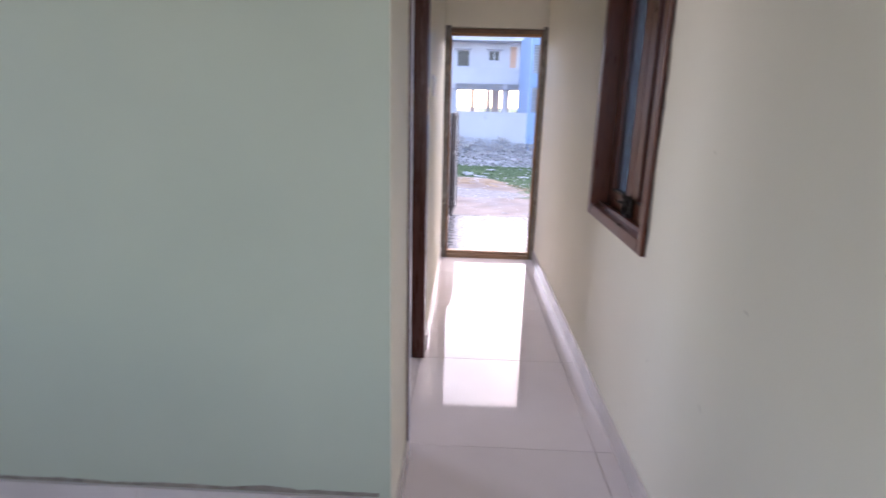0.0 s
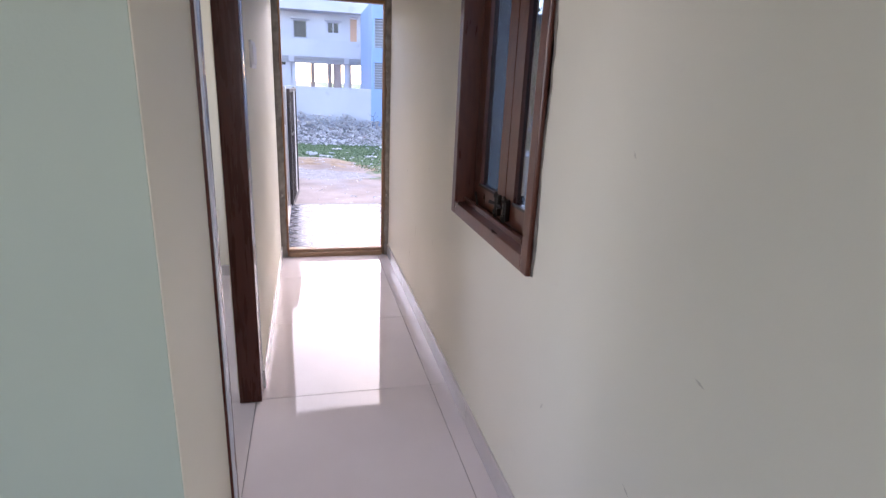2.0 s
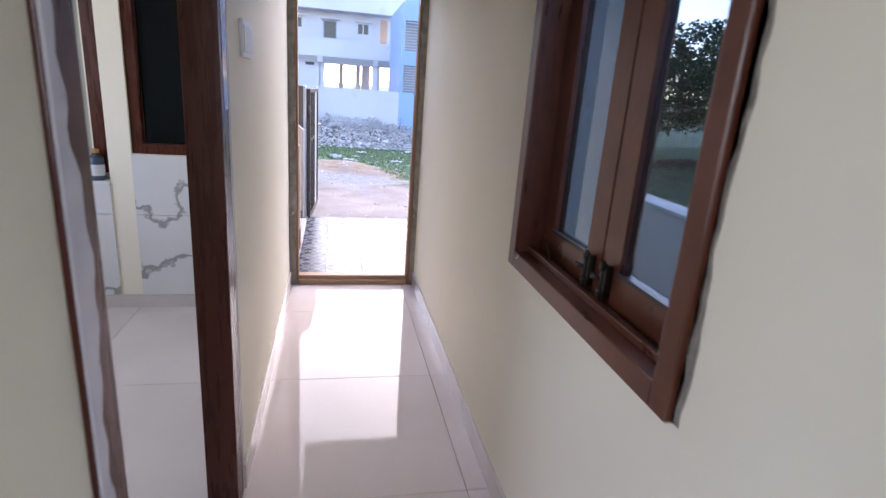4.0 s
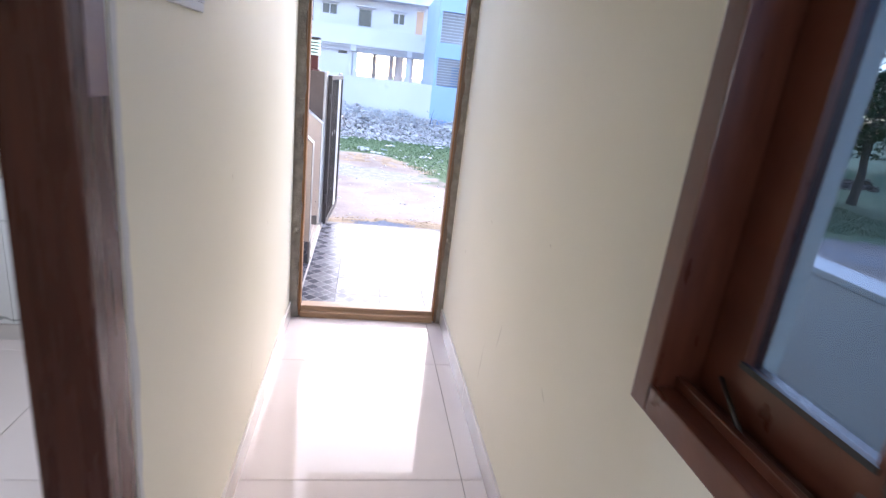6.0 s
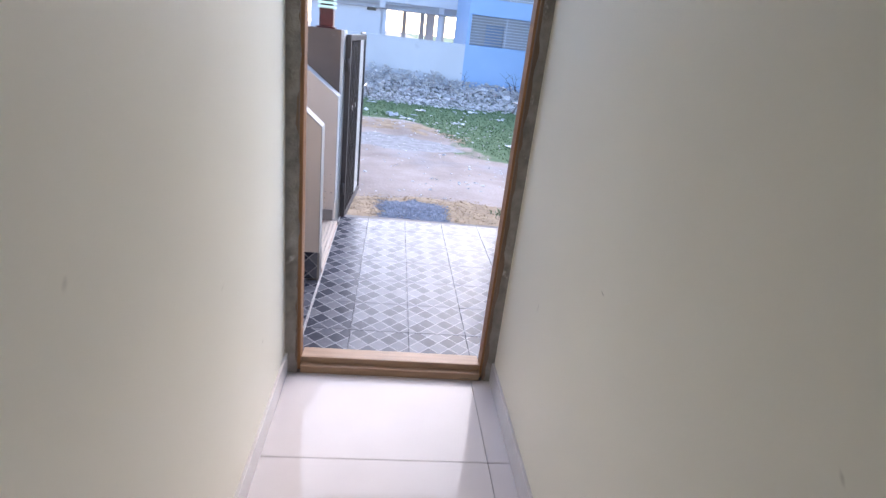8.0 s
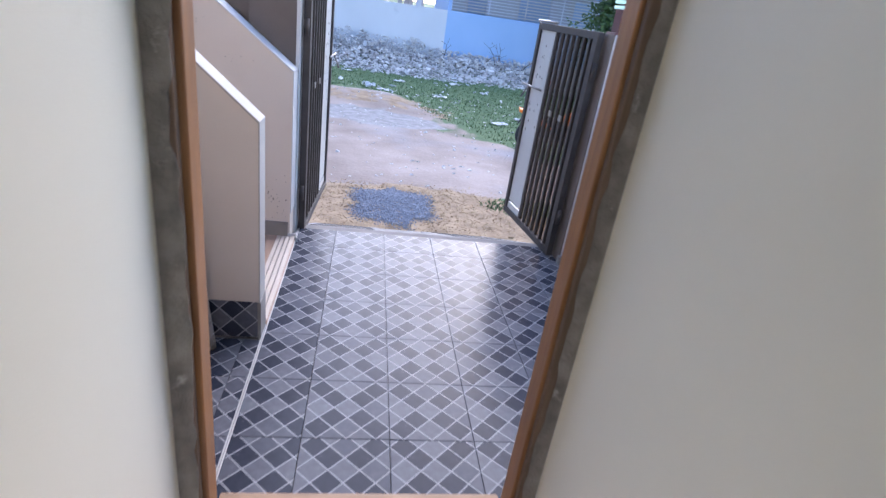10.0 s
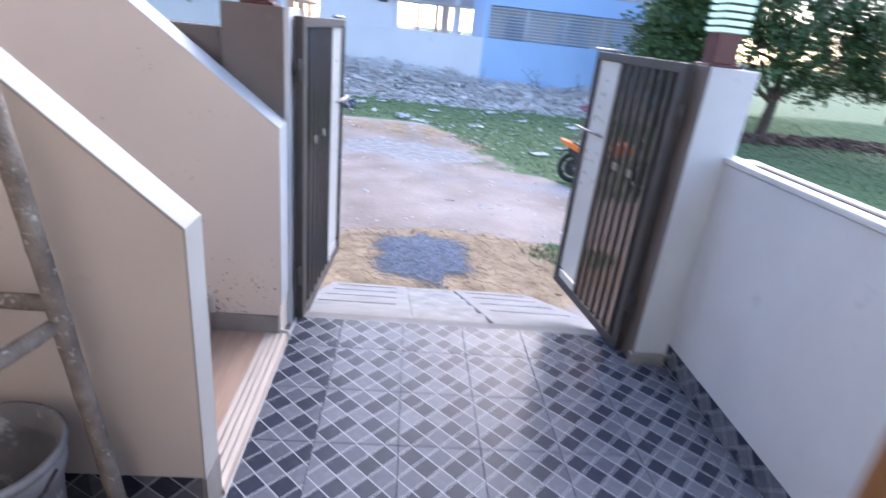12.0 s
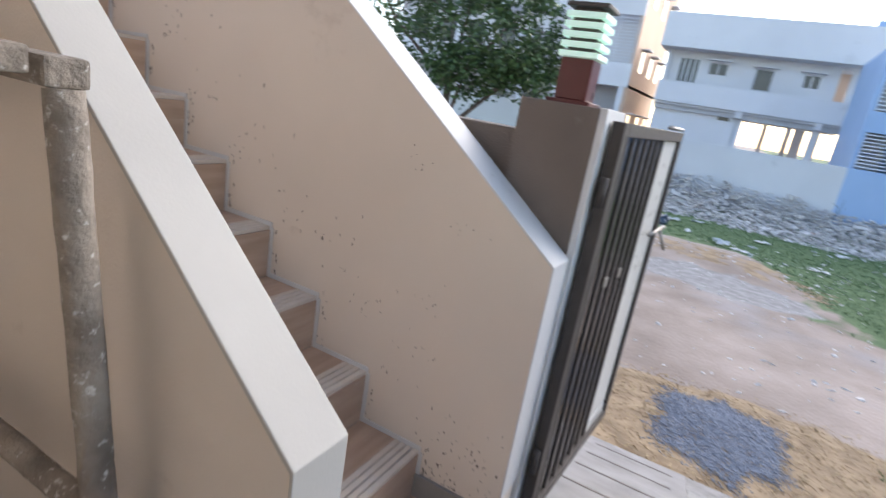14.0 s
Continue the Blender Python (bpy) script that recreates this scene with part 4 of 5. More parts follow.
def ochre_cover(x, y):
    d = math.hypot((x - 0.5) / 1.95, (y - 5.0) / 1.18)
    ridge = 13.5 - 0.25 * max(0.0, x) ** 2
    bank = 0.52 * (1 - smooth(0.4, 1.2, abs(y - ridge))) * smooth(-3.4, -1.6, x) * (1 - smooth(1.8, 2.8, x))
    return max(bank, 1 - smooth(0.7, 1.15, d))


def sand_cover(x, y):
    if 19.0 < y < 24 and x < 9.3:
        return 0.9 * smooth(19.2, 20.2, y)
    return 0.9 * (1 - smooth(0.5, 1.1, math.hypot((x - 0.15) / 1.9, (y - 11.5 + 0.15 * x) / 1.25)))


xs = [-1500, -300, -80, -40] + [-24 + 0.6 * i for i in range(37)] + [-1.9 + 0.2 * i for i in range(30)] + [4.2 + 0.6 * i for i in range(36)] + [30, 50, 90, 300, 1500]
ys = [-1500, -200, -40, -10] + [2.0 + 0.2 * i for i in range(36)] + [9.3 + 0.45 * i for i in range(36)] + [26, 30, 40, 60, 100, 300, 1500]
verts, faces, cover = [], [], []
for y in ys:
    for x in xs:
        z = ground_z(x, y) if 2 <= y <= 30 and -30 < x < 40 else (-1.3 if y < 2 else -1.16)
        verts.append((x, y, z))
        cover.append((grass_cover(x, y), ochre_cover(x, y), sand_cover(x, y), 1.0))
nx = len(xs)
for j in range(len(ys) - 1):
    for i in range(nx - 1):
        faces.append((j * nx + i, j * nx + i + 1, (j + 1) * nx + i + 1, (j + 1) * nx + i))
me = bpy.data.meshes.new("ground")
me.from_pydata(verts, [], faces)
layer = me.color_attributes.new("cover", "FLOAT_COLOR", "POINT")
layer.data.foreach_set("color", [c for row in cover for c in row])
for p in me.polygons:
    p.use_smooth = True
me.materials.append(GROUND)
tagged(new("ground", me), "bare dirt lane with patchy grass beyond it", "ground", "", "structure")


def stuff(name, verts, faces, material, label, category):
    me = bpy.data.meshes.new(name)
    me.from_pydata(verts, [], faces)
    me.materials.append(material)
    return tagged(new(name, me), label, category, "", "stuff")


def lumps(name, places, sizes, material, label, category, seed, flat=0.7, long=1.0):
    """Many small angular stones in one mesh: each a skewed eight-cornered block."""
    rng = random.Random(seed)
    vs, fs = [], []
    quads = ((0, 1, 3, 2), (4, 6, 7, 5), (0, 4, 5, 1), (2, 3, 7, 6), (0, 2, 6, 4), (1, 5, 7, 3))
    for (x, y, z), s in zip(places, sizes):
        k = len(vs)
        rot = Euler((rng.uniform(-0.6, 0.6), rng.uniform(-0.6, 0.6), rng.uniform(0, 6.28))).to_matrix()
        sx, sy, sz = s * long * rng.uniform(0.6, 1.5), s * rng.uniform(0.5, 1.1), s * rng.uniform(0.3, 0.8) * flat
        for a in (-1, 1):
            for b in (-1, 1):
                for c in (-1, 1):
                    v = rot @ Vector((a * sx * rng.uniform(0.5, 1), b * sy * rng.uniform(0.5, 1), c * sz * rng.uniform(0.6, 1)))
                    vs.append((x + v.x, y + v.y, z + v.z))
        fs += [tuple(k + i for i in q) for q in quads]
    return stuff(name, vs, fs, material, label, category)


rng = random.Random(11)
pts, szs = [], []
for i in range(8500):
    x = rng.uniform(-9, 9.5)
    f = rng.random() ** 0.6
    y = 19.3 + 3.2 * f
    hump = 0.4 + 0.6 * (0.5 + 0.5 * noise.noise((x * 0.45, 0, 2)))
    pts.append((x, y, ground_z(x, y) + 0.80 * hump * f * f * (1.2 if x < 2 else 0.7) * rng.random() + 0.02))
    szs.append(rng.uniform(0.025, 0.085) * (1.9 if rng.random() < 0.04 else 0.8))
lumps("rubble", pts, szs, RUBBLE, "grey heap of broken rubble along the compound wall", "rubble", 4)

pts, szs = [], []
for i in range(13000):
    a, r = rng.uniform(0, 6.283), math.sqrt(rng.random()) * (1 + 0.35 * rng.random() ** 3)
    wob = 1 + 0.35 * noise.noise((math.cos(a) * 1.8, math.sin(a) * 1.8, 7)) + 0.12 * noise.noise((math.cos(a) * 6, math.sin(a) * 6, 9))
    x, y = 0.31 + 0.42 * r * wob * math.cos(a), 5.17 + 0.63 * r * wob * math.sin(a)
    pts.append((x, y, ground_z(x, y) + 0.012 + 0.03 * (1 - r)))
    szs.append(rng.uniform(0.004, 0.011))
lumps("gravel", pts, szs, GRAVEL, "patch of blue-grey gravel on the lane", "gravel", 5)

pts, szs = [], []
while len(pts) < 3600:
    x, y = rng.uniform(-1.8, 3.2), rng.uniform(3.9, 6.6)
    if ochre_cover(x, y) > rng.random() * 0.9:
        pts.append((x, y, ground_z(x, y) + 0.006))
        szs.append(rng.uniform(0.003, 0.010) * (2.6 if rng.random() < 0.02 else 1))
straws = [(x + rng.uniform(-0.1, 0.1), y + rng.uniform(-0.1, 0.1), z + 0.006) for x, y, z in pts[:1300]]
lumps("straw", straws, [rng.uniform(0.0025, 0.0045) for q in straws], STRAW_PALE, "pale golden straw stalks strewn on the lane", "straw", 16, 0.6, 6.0)
lumps("ochre_chips", pts, szs, STRAW, "ochre earth crumbs and chips strewn on the lane", "chips", 6, 0.6)

pts, szs = [], []
for i in range(900):
    x, y = rng.uniform(-4, 7), rng.uniform(6, 16)
    pts.append((x, y, ground_z(x, y)))
    szs.append(rng.uniform(0.01, 0.035))
lumps("pebbles", pts, szs, RUBBLE, "small pebbles scattered on the dirt lane", "pebbles", 7)

pts, szs = [], []
for i in range(1500):
    x = rng.uniform(9.6, 24.0)
    d = rng.gauss(0, 0.42)
    y = 18.0 + 0.12 * (x - 10) + d
    pts.append((x, y, ground_z(x, y) + 0.34 * math.exp(-d * d / 0.3) * (0.7 + 0.5 * noise.noise((x * 0.6, 0, 4))) * rng.uniform(0.4, 1)))
    szs.append(rng.uniform(0.05, 0.15))
lumps("earth_ridge", pts, szs, surface("dark_turned_earth", (0.07, 0.045, 0.035), (0.14, 0.095, 0.075), 3, 0.95, 0.3, 20), "dark ridge of turned earth under the trees", "earth", 9)

# grass
vs, fs = [], []
rng = random.Random(21)
count = 0
while count < 52000:
    x, y = (rng.uniform(-9, 16), rng.uniform(8.2, 22)) if count > 500 else (rng.uniform(1.2, 2.9), rng.uniform(4.8, 6.1))
    g = grass_cover(x, y) + 0.25 * noise.noise((x * 1.1, y * 1.1, 0))
    if g < 0.35 + 0.5 * rng.random():
        continue
    z = ground_z(x, y)
    h, w, a = rng.uniform(0.02, 0.07), rng.uniform(0.006, 0.02), rng.uniform(0, 6.28)
    dx, dy = math.cos(a) * w, math.sin(a) * w
    lx, ly = rng.uniform(-0.05, 0.05), rng.uniform(-0.05, 0.05)
    k = len(vs)
    vs += [(x - dx, y - dy, z - 0.01), (x + dx, y + dy, z - 0.01), (x + lx, y + ly, z + h)]
    fs.append((k, k + 1, k + 2))
    count += 1
stuff("grass", vs, fs, GRASS, "short green grass on the open plot", "grass")

# small scraps too many to count
pts, szs = [], []
rng = random.Random(55)
while len(pts) < 170:
    x, y = rng.uniform(-6, 10), rng.uniform(12.5, 21.5)
    if grass_cover(x, y) > 0.5 or y > 19:
        pts.append((x, y, ground_z(x, y) + 0.03 + 0.25 * smooth(19.5, 21.5, y)))
        szs.append(rng.uniform(0.015, 0.04) * (2.0 if rng.random() < 0.12 else 1))
lumps("litter_scraps", pts, szs, LITTER, "small pale scraps of litter strewn over the grass", "litter", 56, 0.5, 1.6)

# litter on the grass
for i, (x, y, sx, sy, lift) in enumerate(((-0.1, 15.6, 0.30, 0.22, 0.18), (0.35, 15.5, 0.32, 0.16, 0.05), (2.0, 15.3, 0.34, 0.2, 0.04), (4.1, 13.2, 0.42, 0.12, 0.06), (3.2, 12.3, 0.30, 0.2, 0.05),
                                          (5.2, 16.6, 0.25, 0.2, 0.07), (0.9, 17.8, 0.3, 0.2, 0.06), (-1.6, 18.2, 0.35, 0.2, 0.08), (2.9, 18.6, 0.28, 0.2, 0.06), (-0.9, 19.0, 0.3, 0.14, 0.05),
                                          (6.4, 14.4, 0.28, 0.18, 0.07), (3.7, 17.2, 0.2, 0.16, 0.05), (1.15, 10.1, 0.06, 0.05, 0.03), (8.3, 13.0, 0.3, 0.2, 0.08), (9.4, 12.2, 0.35, 0.22, 0.08))):
    scrap = thing("plastic_scrap", "crumpled white plastic scrap lying on the grass", "litter", "litter on the plot", at=(x, y, ground_z(x, y)))
    bm = bmesh.new()
    n = 6
    grid = [[bm.verts.new(((a / n - 0.5) * 1.3 * sx, (b / n - 0.5) * 1.3 * sy, 0.015 + lift * (0.5 + noise.noise((a * 0.6, b * 0.6, i * 3.3)))))
             for b in range(n + 1)] for a in range(n + 1)]
    for a in range(n):
        for b in range(n):
            if noise.noise((a * 0.9, b * 0.9, i * 7.7)) > -0.28:
                bm.faces.new((grid[a][b], grid[a + 1][b], grid[a + 1][b + 1], grid[a][b + 1]))
    ob = part("sheet", bm, LITTER, scrap)
    mod = ob.modifiers.new("thickness", "SOLIDIFY")
    mod.thickness = 0.006

bag = thing("plastic_bag", "crumpled dark blue plastic bag lying on the grass edge", "bag", at=(-1.8, 16.9, ground_z(-1.8, 16.9)))
bm = bmesh.new()
bmesh.ops.create_icosphere(bm, subdivisions=3, radius=1)
for v in bm.verts:
    q = 1 + 0.5 * noise.noise(v.co * 1.8) + 0.25 * noise.noise(v.co * 5)
    v.co = Vector((v.co.x * 0.30 * q, v.co.y * 0.22 * q, 0.12 + v.co.z * 0.16 * q))
part("sheet", bm, CAN_BLUE, bag)
cloth = thing("cloth_scrap", "crumpled red cloth scrap at the foot of the rubble", "cloth", at=(6.9, 20.6, ground_z(6.9, 20.6)))
bm = bmesh.new()
bmesh.ops.create_icosphere(bm, subdivisions=3, radius=1)
for v in bm.verts:
    q = 1 + 0.6 * noise.noise(v.co * 2.1 + Vector((4, 0, 0))) + 0.25 * noise.noise(v.co * 6)
    v.co = Vector((v.co.x * 0.34 * q, v.co.y * 0.2 * q, 0.08 + v.co.z * 0.12 * q))
part("cloth", bm, CLOTH_RED, cloth)

# motorcycle
bike = thing("motorcycle", "parked black motorcycle with orange tail panels", "motorcycle", at=(3.25, 9.75, ground_z(3.25, 9.75)))
WR = 0.30
for wx in (0.0, 1.28):
    bm = bmesh.new()
    ring_n, tube_n = 28, 8
    rings = []
    for i in range(ring_n):
        a = 2 * math.pi * i / ring_n
        rings.append([bm.verts.new((wx + math.cos(a) * (WR - 0.05 + 0.05 * math.cos(2 * math.pi * j / tube_n)), 0.05 * math.sin(2 * math.pi * j / tube_n),
                                    WR + math.sin(a) * (WR - 0.05 + 0.05 * math.cos(2 * math.pi * j / tube_n)))) for j in range(tube_n)])
    for i in range(ring_n):
        for j in range(tube_n):
            bm.faces.new((rings[i][j], rings[(i + 1) % ring_n][j], rings[(i + 1) % ring_n][(j + 1) % tube_n], rings[i][(j + 1) % tube_n]))
    wheel = part("wheel", bm, RUBBER, bike, "black rubber tyre", True)
    bm = bmesh.new()
    for k in range(5):
        a = 2 * math.pi * k / 5
        tube(bm, (wx, 0, WR), (wx + 0.22 * math.cos(a), 0, WR + 0.22 * math.sin(a)), 0.022, 0.014, 6)
    tube(bm, (wx, -0.06, WR), (wx, 0.06, WR), 0.05, sides=14)
    tube(bm, (wx, -0.012, WR), (wx, 0.012, WR), 0.17, sides=18)
    part("rim", bm, BLACK_PLASTIC, wheel, "black alloy spokes")
part("seat", prism([(-0.12, 0.80), (0.10, 0.74), (0.45, 0.70), (0.62, 0.74), (0.62, 0.66), (0.40, 0.62), (0.0, 0.66)], "y", -0.12, 0.12, 0.02), BLACK_PLASTIC, bike, "black seat")
part("tail_panel", prism([(-0.32, 0.83), (-0.05, 0.76), (0.30, 0.62), (0.42, 0.52), (0.30, 0.50), (0.0, 0.62), (-0.30, 0.76)], "y", -0.13, 0.13, 0.02), ORANGE, bike, "orange tail panel")
part("tank", prism([(0.58, 0.72), (0.66, 0.86), (0.90, 0.88), (1.02, 0.78), (0.98, 0.66), (0.62, 0.62)], "y", -0.14, 0.14, 0.04), ORANGE, bike, "orange fuel tank")
part("side_panel", prism([(-0.16, 0.70), (0.45, 0.64), (0.58, 0.34), (0.24, 0.30), (0.0, 0.44), (-0.14, 0.58)], "y", -0.11, 0.11, 0.02), BLACK_PLASTIC, bike, "black side panel")
part("engine", boxes((0.42, 0.80, -0.13, 0.13, 0.24, 0.58), bevel=0.03), STEEL_DARK, bike, "dark grey engine block")
bm = bmesh.new()
for s in (-0.09, 0.09):
    tube(bm, (1.28, s, WR), (1.06, s, 0.92), 0.022)
part("fork", bm, STEEL_BRIGHT, bike, "", True)
bm = bmesh.new()
tube(bm, (1.02, -0.34, 1.0), (1.04, 0.34, 1.0), 0.014)
part("handlebar", bm, BLACK_PLASTIC, bike, "", True)
for sy in (-0.3, 0.3):
    bm = bmesh.new()
    tube(bm, (1.03, sy, 1.0), (1.0, sy * 1.15, 1.14), 0.007)
    stem = part("mirror_stem", bm, BLACK_PLASTIC, bike, "", True)
    bm = bmesh.new()
    bmesh.ops.create_icosphere(bm, subdivisions=2, radius=1)
    for v in bm.verts:
        v.co = Vector((0.99 + v.co.x * 0.015, sy * 1.15 + v.co.y * 0.075, 1.17 + v.co.z * 0.045))
    part("mirror", bm, STEEL_BRIGHT, stem, "pale shiny mirror glass", True)
part("headlamp", boxes((1.10, 1.24, -0.09, 0.09, 0.78, 0.96), bevel=0.03), BLACK_PLASTIC, bike)
bm = bmesh.new()
tube(bm, (0.0, -0.14, WR), (0.7, -0.15, 0.28), 0.035, 0.03)
part("exhaust", bm, STEEL_BRIGHT, bike, "", True)
bm = bmesh.new()
for s in (-0.07, 0.07):
    tube(bm, (0.0, s, WR), (0.45, s, 0.42), 0.022)
    tube(bm, (0.1, s, 0.36), (0.02, s, 0.68), 0.018)
part("swingarm", bm, STEEL_DARK, bike, "", True)
part("mudguard", prism([(-0.30, 0.52), (-0.24, 0.62), (-0.06, 0.68), (0.1, 0.66), (0.1, 0.64), (-0.05, 0.655), (-0.22, 0.6), (-0.28, 0.51)], "y", -0.06, 0.06), BLACK_PLASTIC, bike)
bm = bmesh.new()
tube(bm, (0.55, -0.12, 0.28), (0.50, -0.26, 0.01), 0.012)
part("side_stand", bm, STEEL_DARK, bike)
bike.rotation_euler = (0, 0, radians(-12))

# ---- trees ----


def tree(base, height, crown, leaves, leaf, material, label, seed, trunk_r=0.18):
    """crown: (centre, radii) lobes; leaves are small blades gathered in twig clumps."""
    rng = random.Random(seed)
    t = thing("tree", label, "tree", at=base)
    bm = bmesh.new()
    top = Vector((rng.uniform(-0.3, 0.3), rng.uniform(-0.3, 0.3), height))
    mid = Vector((top.x * 0.3 + 0.1, top.y * 0.3, height * 0.5))
    tube(bm, (0, 0, -0.2), mid, trunk_r, trunk_r * 0.75, 10, 0.15)
    tube(bm, mid, top, trunk_r * 0.75, trunk_r * 0.5, 10, 0.15)
    part("trunk", bm, BARK, t, smooth=True)
    vs, fs = [], []
    per = leaves // len(crown)
    for c, r in crown:
        c, r = Vector(c), Vector(r)
        bm = bmesh.new()
        tube(bm, top if rng.random() < 0.6 else mid, c, trunk_r * 0.4, 0.03, 7, 0.1)
        for q in range(5):
            tip = c + Vector((rng.uniform(-0.8, 0.8) * r.x, rng.uniform(-0.8, 0.8) * r.y, rng.uniform(-0.7, 0.7) * r.z))
            tube(bm, c, tip, 0.03, 0.008, 5)
        part("limb", bm, BARK, t, smooth=True)
        clumps = max(8, per // 26)
        for q in range(clumps):
            d = Vector((rng.gauss(0, 1), rng.gauss(0, 1), rng.gauss(0, 1))).normalized() * rng.uniform(0.45, 1.08) ** 0.7
            cc = c + Vector((d.x * r.x, d.y * r.y, d.z * r.z))
            hang = Vector((rng.uniform(-1, 1), rng.uniform(-1, 1), rng.uniform(-1.0, 0.3))).normalized() * rng.uniform(0.25, 0.6)
            for k in range(26):
                f = rng.random()
                p = cc + hang * f + Vector((rng.gauss(0, 0.10), rng.gauss(0, 0.10), rng.gauss(0, 0.10)))
                u = Vector((rng.uniform(-1, 1), rng.uniform(-1, 1), rng.uniform(-0.8, 0.4))).normalized() * leaf * rng.uniform(0.6, 1.3)
                w = u.cross(Vector((rng.uniform(-1, 1), rng.uniform(-1, 1), rng.uniform(-1, 1)))).normalized() * leaf * 0.32
                i = len(vs)
                vs += [tuple(p), tuple(p + u * 0.5 + w), tuple(p + u), tuple(p + u * 0.5 - w)]
                fs.append((i, i + 1, i + 2, i + 3))
    me = bpy.data.meshes.new("crown")
    me.from_pydata(vs, [], fs)
    me.materials.append(material)
    ob = new("crown", me)
    ob.parent = t
    ob["label"] = "dense uneven green foliage"
    return t


tree((12.6, 18.6, -1.2), 2.6, [((-1.6, -0.6, 3.0), (2.2, 1.8, 1.7)), ((1.4, 0.2, 3.4), (2.4, 2.0, 1.8)), ((0.0, 0.5, 4.8), (2.6, 2.2, 1.6)), ((3.6, -0.4, 3.2), (2.0, 1.8, 1.5)),
                               ((-3.4, 0.2, 3.6), (1.8, 1.6, 1.4)), ((-2.2, 0.0, 4.8), (2.0, 1.8, 1.4)), ((3.0, 0.0, 4.9), (2.2, 1.8, 1.5))], 26000, 0.17, LEAF,
     "large dark green leafy tree on the plot", 2, 0.22)
tree((9.2, 19.4, -1.2), 1.9, [((-0.4, 0.0, 2.4), (1.5, 1.3, 1.2)), ((0.9, 0.2, 3.0), (1.5, 1.3, 1.2)), ((0.2, 0.0, 3.9), (1.4, 1.2, 1.0))], 9000, 0.15, LEAF_LIGHT,
     "mid-green leafy tree in front of the blue building", 3, 0.12)
tree((-8.2, 14.6, -1.15), 2.8, [((0.0, 0.0, 4.6), (2.4, 2.0, 1.5)), ((2.0, -0.6, 4.4), (1.7, 1.5, 1.3)), ((-2.0, 0.0, 4.4), (1.9, 1.6, 1.5)), ((0.9, -0.4, 3.3), (1.1, 1.0, 0.7)),
                                ((0.5, 0.2, 6.0), (2.2, 1.8, 1.2)), ((2.6, -0.3, 3.6), (0.9, 0.9, 0.6))], 14000, 0.15, LEAF, "dark green leafy tree beyond the street wall", 5, 0.2)

tree((17.5, 14.0, -1.2), 2.4, [((0.0, 0.0, 3.2), (2.2, 2.0, 1.4)), ((-2.0, 0.4, 3.6), (1.9, 1.7, 1.5)), ((1.8, 0.3, 3.8), (2.0, 1.8, 1.5)), ((-0.4, 0.0, 5.0), (2.4, 2.0, 1.4)), ((-3.4, 0.6, 4.6), (1.6, 1.5, 1.3))],
     15000, 0.16, LEAF, "dark green leafy tree at the side of the plot", 13, 0.18)
tree((25.0, 27.0, -1.2), 2.6, [((0.0, 0.0, 3.4), (3.2, 2.4, 2.0)), ((-4.0, 0.4, 3.2), (2.8, 2.2, 1.8)), ((4.0, 0.3, 3.4), (3.0, 2.2, 2.0))],
     9000, 0.24, LEAF_LIGHT, "mid-green leafy tree far across the plot", 14, 0.2)

# dry branches lying on the rubble
rng = random.Random(77)
for i in range(7):
    x = rng.uniform(2.2, 8.0)
    b = thing("dry_branch", "thin dry branch sticking out of the rubble", "branch", "branches on the rubble", at=(x, 21.9, ground_z(x, 21.9)))
    bm = bmesh.new()
    p = Vector((0, 0, 0))
    d = Vector((rng.uniform(-0.8, 0.8), 0.2, 1)).normalized()
    for k in range(4):
        q = p + d * rng.uniform(0.2, 0.35)
        tube(bm, p, q, 0.02 - 0.004 * k, 0.016 - 0.004 * k, 5)
        if k:
            tube(bm, p, p + Vector((rng.uniform(-0.3, 0.3), 0, rng.uniform(0.05, 0.25))), 0.009, 0.004, 4)
        p, d = q, (d + Vector((rng.uniform(-0.5, 0.5), 0, rng.uniform(-0.4, 0.1)))).normalized()
    part("stem", bm, BARK, b)

# ---- compound walls and buildings across the plot ----
setting("compound_wall", boxes((-4.6, 2.806, 22.6, 22.85, -1.5, 1.205)), BUILDING_WHITE, "white rendered compound wall", "wall")
setting("compound_wall_blue", boxes((2.806, 14.0, 22.6, 22.85, -1.5, 1.19)), BUILDING_BLUE, "blue painted compound wall", "wall")
setting("compound_wall_left", boxes((-26.0, -5.2, 20.0, 20.25, -1.5, 1.63)), BUILDING_WHITE, "white rendered compound wall", "wall")


def far_window(parent, x0, x1, z0, z1, y, mat=None, shade=True, bars=1):
    w = part("window", boxes((x0, x1, y + 0.10, y + 0.14, z0, z1)), FAR_DARK, parent, "dark window glass")
    part("frame", boxes((x0, x0 + 0.05, y + 0.05, y + 0.12, z0, z1), (x1 - 0.05, x1, y + 0.05, y + 0.12, z0, z1), (x0, x1, y + 0.05, y + 0.12, z0, z0 + 0.05),
                        (x0, x1, y + 0.05, y + 0.12, z1 - 0.05, z1), *[(x0 + (x1 - x0) * (k + 1) / (bars + 1) - 0.03, x0 + (x1 - x0) * (k + 1) / (bars + 1) + 0.03, y + 0.05, y + 0.12, z0, z1) for k in range(bars)]),
         mat or BUILDING_WHITE, w, "white window frame")
    if shade:
        part("shade", boxes((x0 - 0.15, x1 + 0.15, y - 0.35, y, z1 + 0.06, z1 + 0.13)), BUILDING_WHITE, w, "concrete sunshade")
    return w


